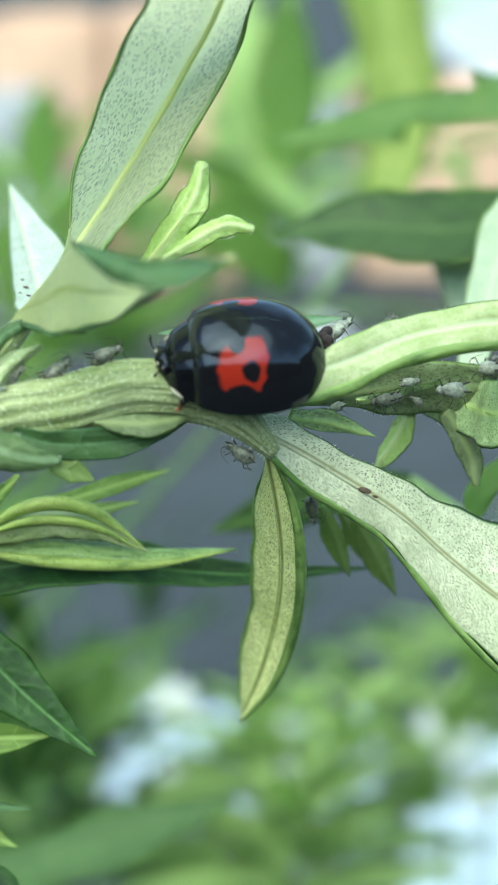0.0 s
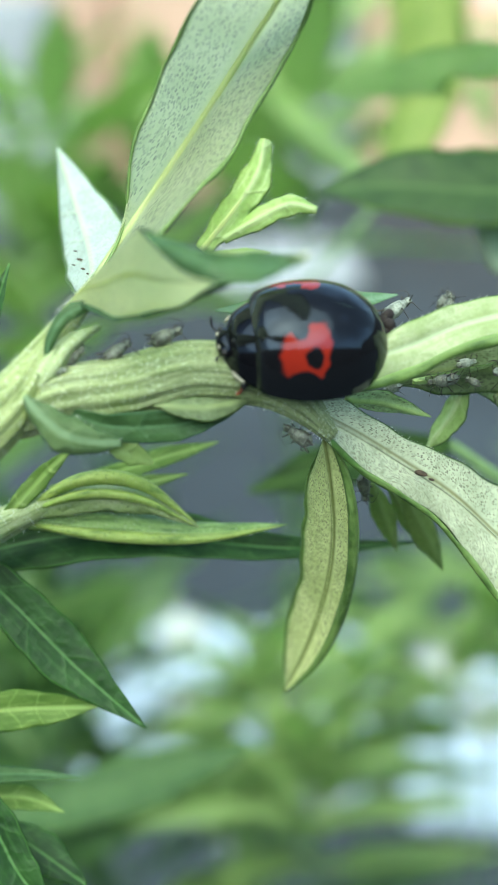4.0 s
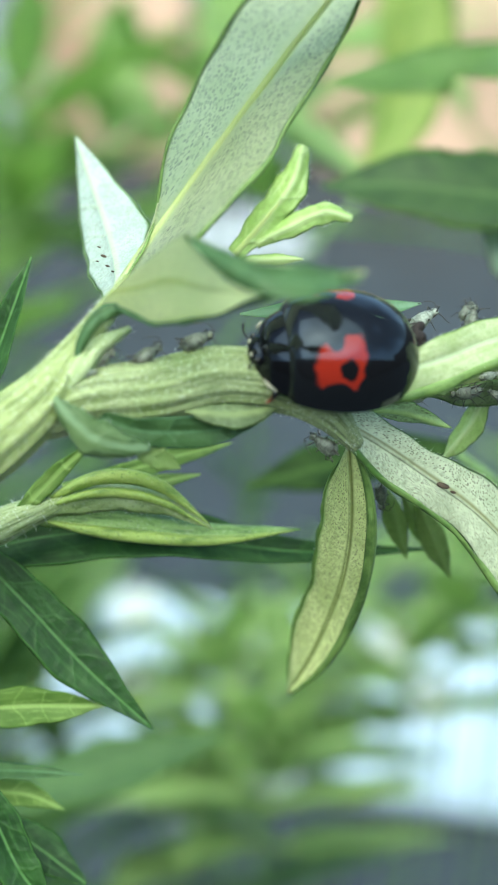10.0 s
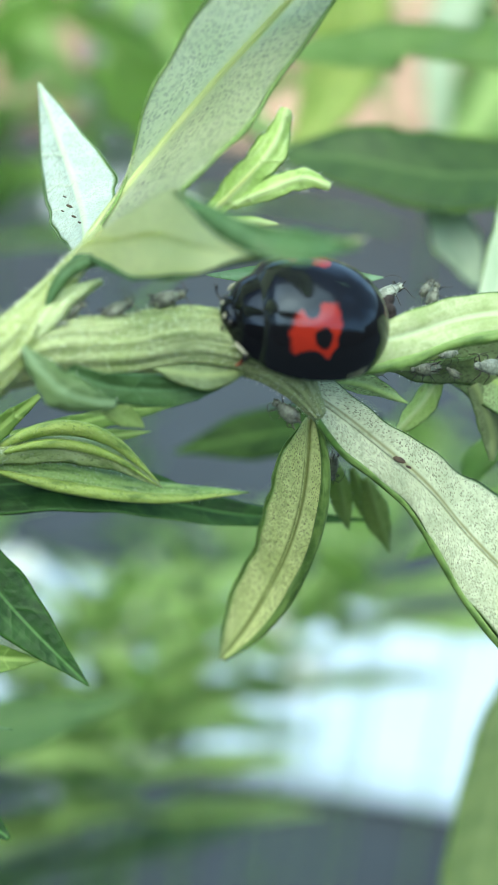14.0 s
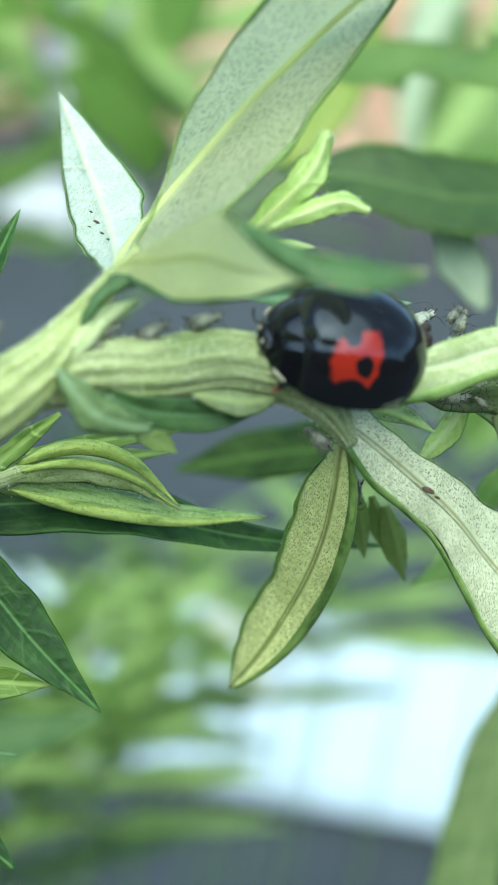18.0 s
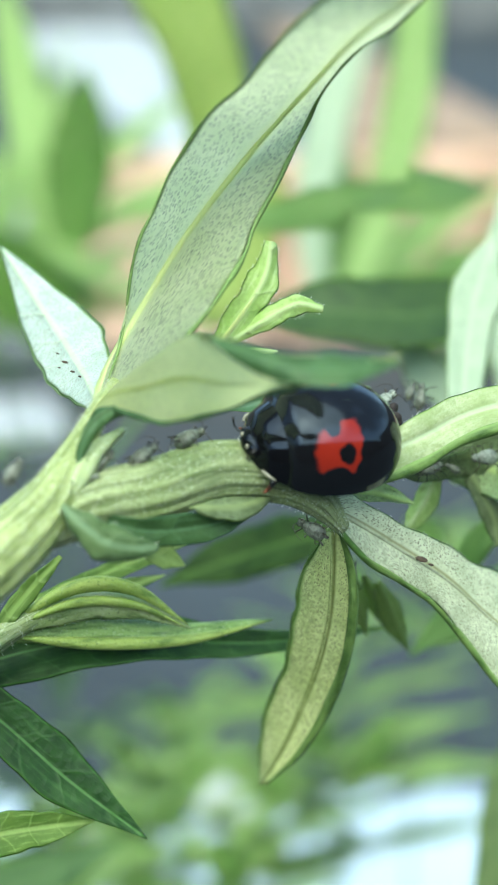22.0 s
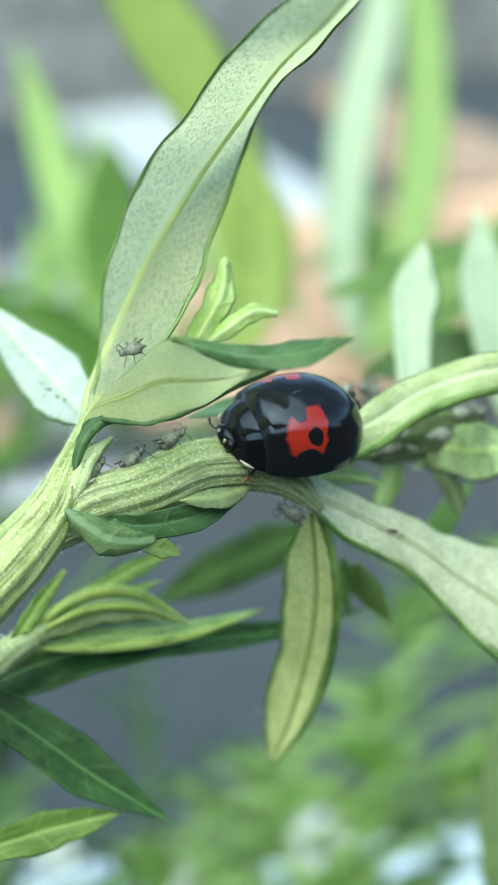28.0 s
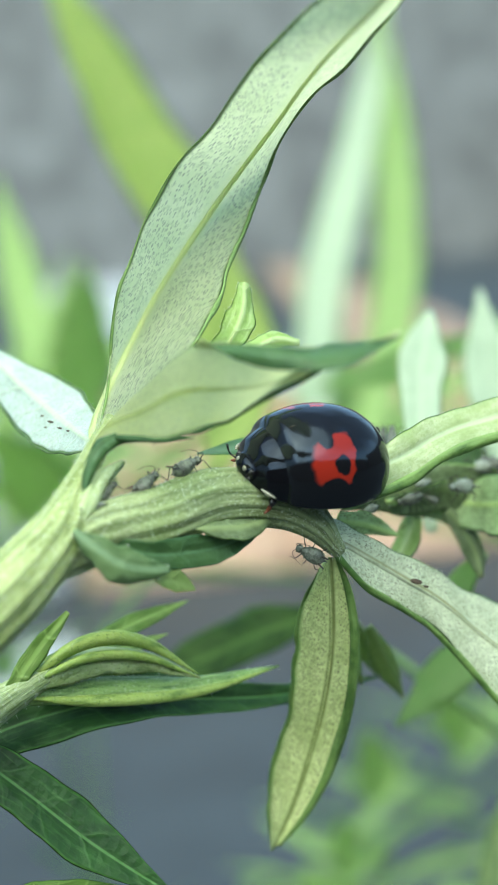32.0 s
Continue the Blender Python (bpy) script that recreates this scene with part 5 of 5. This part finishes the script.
part("wing_case", dome(-3.0, 2.42, B_, H_, 0.12, 92, flare=0.03, cap=0.75), SHELL, beetle, "glossy black wing case with a red patch")
part("wing_case", dome(-3.0, 2.42, B_, H_, -92, -0.12, flare=0.03, cap=0.75), SHELL, beetle, "glossy black wing case with a red patch")
part("belly", dome(-2.9, 2.5, B_ * 0.94, -0.5, -90, 90, lift=0.02), GLOSS, beetle)
pron = part("pronotum", dome(1.2, 2.92, B_ * 0.90, H_ * 0.84, -95, 95, cap=0.5, flare=0.04), GLOSS, beetle, "black pronotum with ivory side marks")


def egg(name, at, size, material, parent, label="", seg=12, ring=8):
    a, b, c = size
    return part(name, blob(Vector(at) / 1000, (Vector((a, 0, 0)) / 1000, Vector((0, b, 0)) / 1000, Vector((0, 0, c)) / 1000), seg, ring), material, parent, label)


def rod(name, pts, radii, material, parent, label="", n=8):
    return part(name, tube([Vector(p) / 1000 for p in pts], radii, 6, n, world=True), material, parent, label)


for s in (-1, 1):
    rod("cheek_mark", ((2.20, s * 1.54, 0.08), (2.42, s * 1.34, 0.12), (2.60, s * 1.10, 0.18)), [0.03, 0.07, 0.03], IVORY, pron, "ivory side mark")
head = egg("head", (2.68, 0, 0.34), (0.36, 0.66, 0.38), GLOSS, beetle, "", 16, 12)
for s in (-1, 1):
    egg("eye", (2.78, s * 0.52, 0.44), (0.14, 0.12, 0.15), BLACK, head)
    egg("face_mark", (2.96, s * 0.28, 0.48), (0.07, 0.09, 0.09), IVORY, head, "ivory face mark")
    rod("antenna", ((2.80, s * .40, .30), (3.08, s * .70, .40), (3.12, s * 0.96, .60)), [.04, .03, .05], BLACK, head)
    for x, dx in ((1.75, .35), (0.6, .05), (-0.8, -.35)):
        pts = [(x, s * 0.8, -.2), (x + dx, s * 1.3, -0.25), (x + dx * 1.3, s * 1.4, -.4), (x + dx * 1.5, s * 1.4, -.6)]
        lg = rod("leg", pts, [.18, .15, .09, .05], BLACK, beetle, "", 12)
        rod("foot", (pts[2], pts[3], (pts[3][0] + dx * .3 + .05, pts[3][1] + s * .08, -.65)), [.09, .07, .03], RUST, lg, "rust-brown foot")
beetle.matrix_world = BEETLE @ Matrix.Scale(1.06, 4)

# ---- aphids ----
def aphid_thing(material, label):
    """An aphid 1.3 mm long, head towards +x, feet at z = 0."""
    ap = tagged(new("aphid"), label, "aphid", "aphids on the shoot")
    ORIGIN[ap.name] = Vector((0, 0, 0))
    pear = lambda x, y, z: (x, y * (1.0 - 0.28 * x), z * (1.0 - 0.25 * x))
    part("body", blob(Vector((-.08, 0, .36)) / 1000, (Vector((.56, 0, .03)) / 1000, Vector((0, .33, 0)) / 1000, Vector((0, 0, .27)) / 1000), 14, 10, pear), material, ap)
    for k in range(4):
        part("ridge", tube([Vector((-.42 + .2 * k, -.3, .42)) / 1000, Vector((-.40 + .2 * k, 0, .645 - .02 * k)) / 1000, Vector((-.42 + .2 * k, .3, .42)) / 1000], [.02, .035, .02], 5, 8, world=True), material, ap)
    h = egg("head", (.50, 0, .36), (.16, .19, .15), material, ap)
    for s in (-1, 1):
        egg("eye", (.56, s * .15, .42), (.045, .04, .05), APHID_LEG, h)
        rod("antenna", ((.62, s * .08, .42), (.72, s * .2, .58), (.5, s * .36, .74), (.15, s * .46, .80)), [.02, .016, .012, .008], APHID_LEG, h, "", 10)
        rod("cornicle", ((-.45, s * .17, .52), (-.72, s * .22, .66)), [.045, .03], APHID_LEG, ap, "dark cornicle", 3)
        for x, f in ((.32, .35), (.05, .0), (-.2, -.45)):
            rod("leg", ((x, s * .18, .28), (x + f * .5, s * .44, .46), (x + f * .9, s * .58, .02), (x + f * 1.05, s * .66, .0)), [.032, .022, .014, .012], APHID_LEG, ap, "", 9)
    rod("tail_tip", ((-.6, 0, .36), (-.76, 0, .36)), [.06, .02], material, ap, "", 3)
    return ap


def frame_at(place, face, up, size=1.0):
    """A pose in the shoot's axes: place, way of the head, way of the back."""
    x, z = D(face), D(up)
    z = (z - x * z.dot(x)).normalized()
    return Matrix.Translation(W(place)) @ Matrix((x, z.cross(x), z)).transposed().to_4x4() @ Matrix.Scale(size, 4)


GREY = aphid_thing(APHID, "grey-green aphid with dark legs on the stem")
PALE = aphid_thing(APHID_PALE, "pale grey banded aphid on the leaf")
UPS, BACKW = (0, -0.9, -0.45), (0, -0.3, -1)


def put(kind, place, face, up, size, label=""):
    ob = copy_thing(kind, frame_at(place, face, up, 1.0))
    ob.scale = (size, size, size)
    return tagged(ob, label)


GREY.matrix_basis = frame_at((-1.25, -3.35, -5.3), (0.85, -0.35, 0.1), UPS)
PALE.matrix_basis = frame_at((11.75, -2.2, -0.7), (-1, 0.0, -0.2), (0, -0.3, -1))
put(GREY, (-2.95, -2.85, -5.7), (0.75, -0.5, 0.0), UPS, 0.95)
put(GREY, (-4.5, -2.7, -5.9), (0.7, -0.5, -0.2), UPS, 0.85)
put(GREY, (3.55, -0.1, -3.6), (-0.75, -0.55, 0.1), (-0.3, 0.5, -0.8), 0.95, "grey aphid clinging below the beetle")
put(GREY, (9.95, -5.05, 0.6), (0.2, -0.85, -0.1), (-0.6, -0.4, -0.6), 0.85, "grey aphid on the ridge of the arched leaf")
put(PALE, (7.6, -4.6, -1.4), (0.75, -0.5, 0.1), (-0.4, -0.7, -0.5), 1.0, "whitish aphid behind the beetle's tail")
put(GREY, (9.12, -1.90, -1.20), (-0.9, 0.1, 0.2), (0, -0.3, -1), 0.75, "grey aphid under the arched leaf")
put(PALE, (10.17, -2.62, -0.60), (0.9, -0.2, 0.2), (0, -0.3, -1), 0.65)
put(GREY, (10.44, -1.92, -0.60), (-0.8, -0.5, 0.1), (0, -0.3, -1), 0.5, "small grey aphid under the arched leaf")
put(PALE, (13.41, -3.14, 0.20), (-0.9, -0.1, 0.2), (0, -0.3, -1), 0.9)
put(GREY, (14.45, -3.04, 0.00), (0.8, -0.4, 0.2), (0, -0.3, -1), 0.7, "grey aphid under the arched leaf")
put(GREY, (14.20, -3.30, 0.50), (-0.8, -0.5, 0.2), (0, -0.3, -1), 0.9, "grey aphid under the arched leaf")
put(GREY, (9.48, -1.97, -0.90), (-0.9, 0.3, 0.2), (0, -0.3, -1), 0.7, "small grey aphid under the arched leaf")
put(PALE, (7.22, -1.69, -1.40), (-0.9, 0.3, 0.2), (0, -0.3, -1), 0.6)
put(GREY, (5.91, 2.15, 1.00), (0.1, 1, 0.2), (0.7, 0, -0.7), 0.9, "dark aphid on the hanging lobe")
put(GREY, (9.67, -5.39, 1.50), (0.5, -0.8, 0.1), (0, -0.3, -1), 0.7, "grey aphid on the ridge of the arched leaf")
put(PALE, (-5.23, -2.20, -6.40), (0.8, -0.1, 0.2), UPS, 0.6, "small yellowish aphid in the leaf axil")
walker = put(GREY, (-10.13, -1.13, -7.00), (0.6, -0.6, 0.0), BACKW, 0.8, "brownish aphid walking up the stem")

# brown blemishes on the leaves
def blemish(hostname, place, size, label):
    host = [o for o in main.children if o.name == hostname][0]
    a, b, c = [W(v) for v in ((size, size * 0.35, 0), (-size * 0.2, size * 0.4, 0), (0, 0, 0.04))]
    part("blemish", blob(W(place), (a, b, c), 8, 6), SPOT, host, label)


SPOT = plain("brown_leaf_spot", (0.075, 0.05, 0.03), 0.7, grain=0.4, scale=6000)
blemish("broad_leaf", (8.1, 1.6, -2.68), 0.26, "dark brown blemish beside the midrib")
blemish("broad_leaf", (8.5, 1.85, -2.62), 0.12, "dark brown blemish beside the midrib")
for x, y, z, r in (((-5.15, -7.30, 0.05) + (0.13,)), ((-4.94, -6.83, -0.60) + (0.10,)), ((-5.37, -7.71, 0.50) + (0.08,)), ((-4.69, -6.57, -1.00) + (0.09,)), ((-5.39, -7.08, 0.00) + (0.07,))):
    blemish("silvery_leaf", (x, y, z - 0.16), r, "small brown blemish")

# a dark crumb at the beetle's tail
crumb = thing("crumb", W((6.75, -3.95, -4.6)), "dark brown crumb stuck at the beetle's tail", "debris")
rc = random.Random(5)
for k in range(5):
    c = W((6.75 + rc.uniform(-.14, .14), -3.95 + 0.16 * (k - 2), -4.6 + rc.uniform(-.15, .15)))
    part("grain", blob(c, [Vector([rc.uniform(-.05, .05) + (.24 if i == j else 0) for j in range(3)]) / 1000 for i in range(3)], 8, 6), CAST, crumb)


# hairs on the stems
def stem_fuzz(ob, count, length, seed):
    rnd = random.Random(seed)
    me = ob.data
    off = ORIGIN[main.name] if ob.parent == main else ORIGIN[side.name]
    roots = []
    for _ in range(count):
        v = me.vertices[rnd.randrange(len(me.vertices))]
        roots.append((v.co + off + Vector((rnd.gauss(0, 1), rnd.gauss(0, 1), rnd.gauss(0, 1))) * 0.00003, Vector(v.normal)))
    part("fuzz", hair_mesh(roots, length, 0.014, seed), HAIR, ob, "fine white hairs")


for k, ob in enumerate([o for o in list(main.children) + list(side.children) if o.name.split(".")[0] in ("stem", "side_stem", "axil_sheath")]):
    stem_fuzz(ob, 60 if "sheath" in ob.name else 1100, 0.19, 40 + k)

# turned margins
for line, leafname, rr in ((BROAD_L + [TIP], "broad_leaf", 0.13), ([(4.66, 0.25, -3.33), (5.34, 1.97, -2.19), (5.57, 3.85, -0.93), (5.49, 5.81, 0.60), (5.08, 7.61, 2.20), (4.26, 9.54, 3.82), (2.85, 11.12, 5.26)], "hanging_leaf", 0.15)):
    host = [o for o in main.children if o.name == leafname][0]
    pts = [tuple(curve([Vector(p) for p in line], 0.06 + 0.9 * k / 14)) for k in range(15)]
    part("rolled_edge", tube([(x, y, z + 0.06) for x, y, z in pts], [0.05] + [rr] * 12 + [0.08, 0.03], 8, 70), RIM, host, "green rolled edge")


# ---- motions ----
PIVOT = W((4, 0, -4))


def bent(t):
    """How the shoot and what sits on it lean back at a time."""
    a = 3.5 * smooth01((t - 20.2) / 2.2) - 0.4 * smooth01((t - 24) / 4)
    return turned(t) @ Matrix.Translation(PIVOT) @ Matrix.Rotation(radians(a), 4, "X") @ Matrix.Translation(-PIVOT)


def between(rows, t):
    for (a, *p), (b, *q) in zip(rows, rows[1:]):
        if a <= t <= b:
            return [u + (v - u) * (t - a) / (b - a) for u, v in zip(p, q)]
    return rows[-1][1:]


def motions():
    times = [0.0, 20.0] + [20.5 + 0.5 * k for k in range(9)] + [26.5, 27.0, 27.5, 28.0, 32.0]
    still = [beetle, main, crumb, near_r6, near_r7] + [o for o in scene.objects if o.name.startswith("aphid") and not o.parent and o != walker]
    bpy.context.view_layer.update()
    for ob in still:
        here = ob.matrix_world.copy()
        walk(ob, [(t, bent(t) @ here) for t in times])
    sway = ((0, 0, 0), (9, 0, 0), (13, 0, -.13), (17.5, 0, -.2), (19, -.05, -.22), (21, 0, -.05), (23, 0, .22), (28, 0, .2), (30.5, .1, .07), (32, .3, .07))
    for_side = sorted(set(times) | {float(r[0]) for r in sway})
    walk(side, [(t, bent(t) @ Matrix.Translation(ORIGIN[side.name] + W((*between(sway, t), 0)))) for t in for_side])
    here = level.matrix_world.copy()
    walk(level, [(float(t), Matrix.Translation((x / 1000, 0, z / 1000)) @ here) for t, x, z in ((0, 0, 0), (21, 0, 0), (22, 1.5, -0.5), (23, 6, -2), (24, 8, -3), (32, 9, -3.5))])
    for ob in swayers:
        base = ob.matrix_world.copy()
        walk(ob, [(float(t), base @ pose(0, 0, 0, 0, a, 0)) for t, a in ((0, -3.2), (20, -3.2), (21, -1.9), (22, -0.6), (22.8, 0), (32, 0))])
    up_stem = (0.55, -0.8, 0.0)
    way = [(0.0, (-10.13, -1.11, -7.40), up_stem), (20.2, (-8.45, -2.32, -7.40), up_stem), (21.5, (-8.33, -2.41, -7.40), up_stem), (22.5, (-7.00, -3.35, -7.20), up_stem),
           (23.6, (-5.56, -5.31, -6.50), up_stem), (24.5, (-4.59, -6.25, -6.20), (0.5, -0.8, 0.1)), (26.5, (-2.77, -7.51, -6.20), (-0.7, -0.5, 0.0)),
           (27.5, (-2.37, -7.26, -6.30), (-0.95, 0.2, 0.0)), (28.6, (-2.61, -7.13, -6.30), (-0.95, 0.2, 0.0)), (28.9, (-1.68, -6.31, -1.50), (0.6, 0.6, 0.4)), (32.0, (-1.45, -6.27, -1.50), (0.6, 0.6, 0.4))]
    walk(walker, [(t, bent(t) @ frame_at(p, d, BACKW)) for t, p, d in way])


motions()
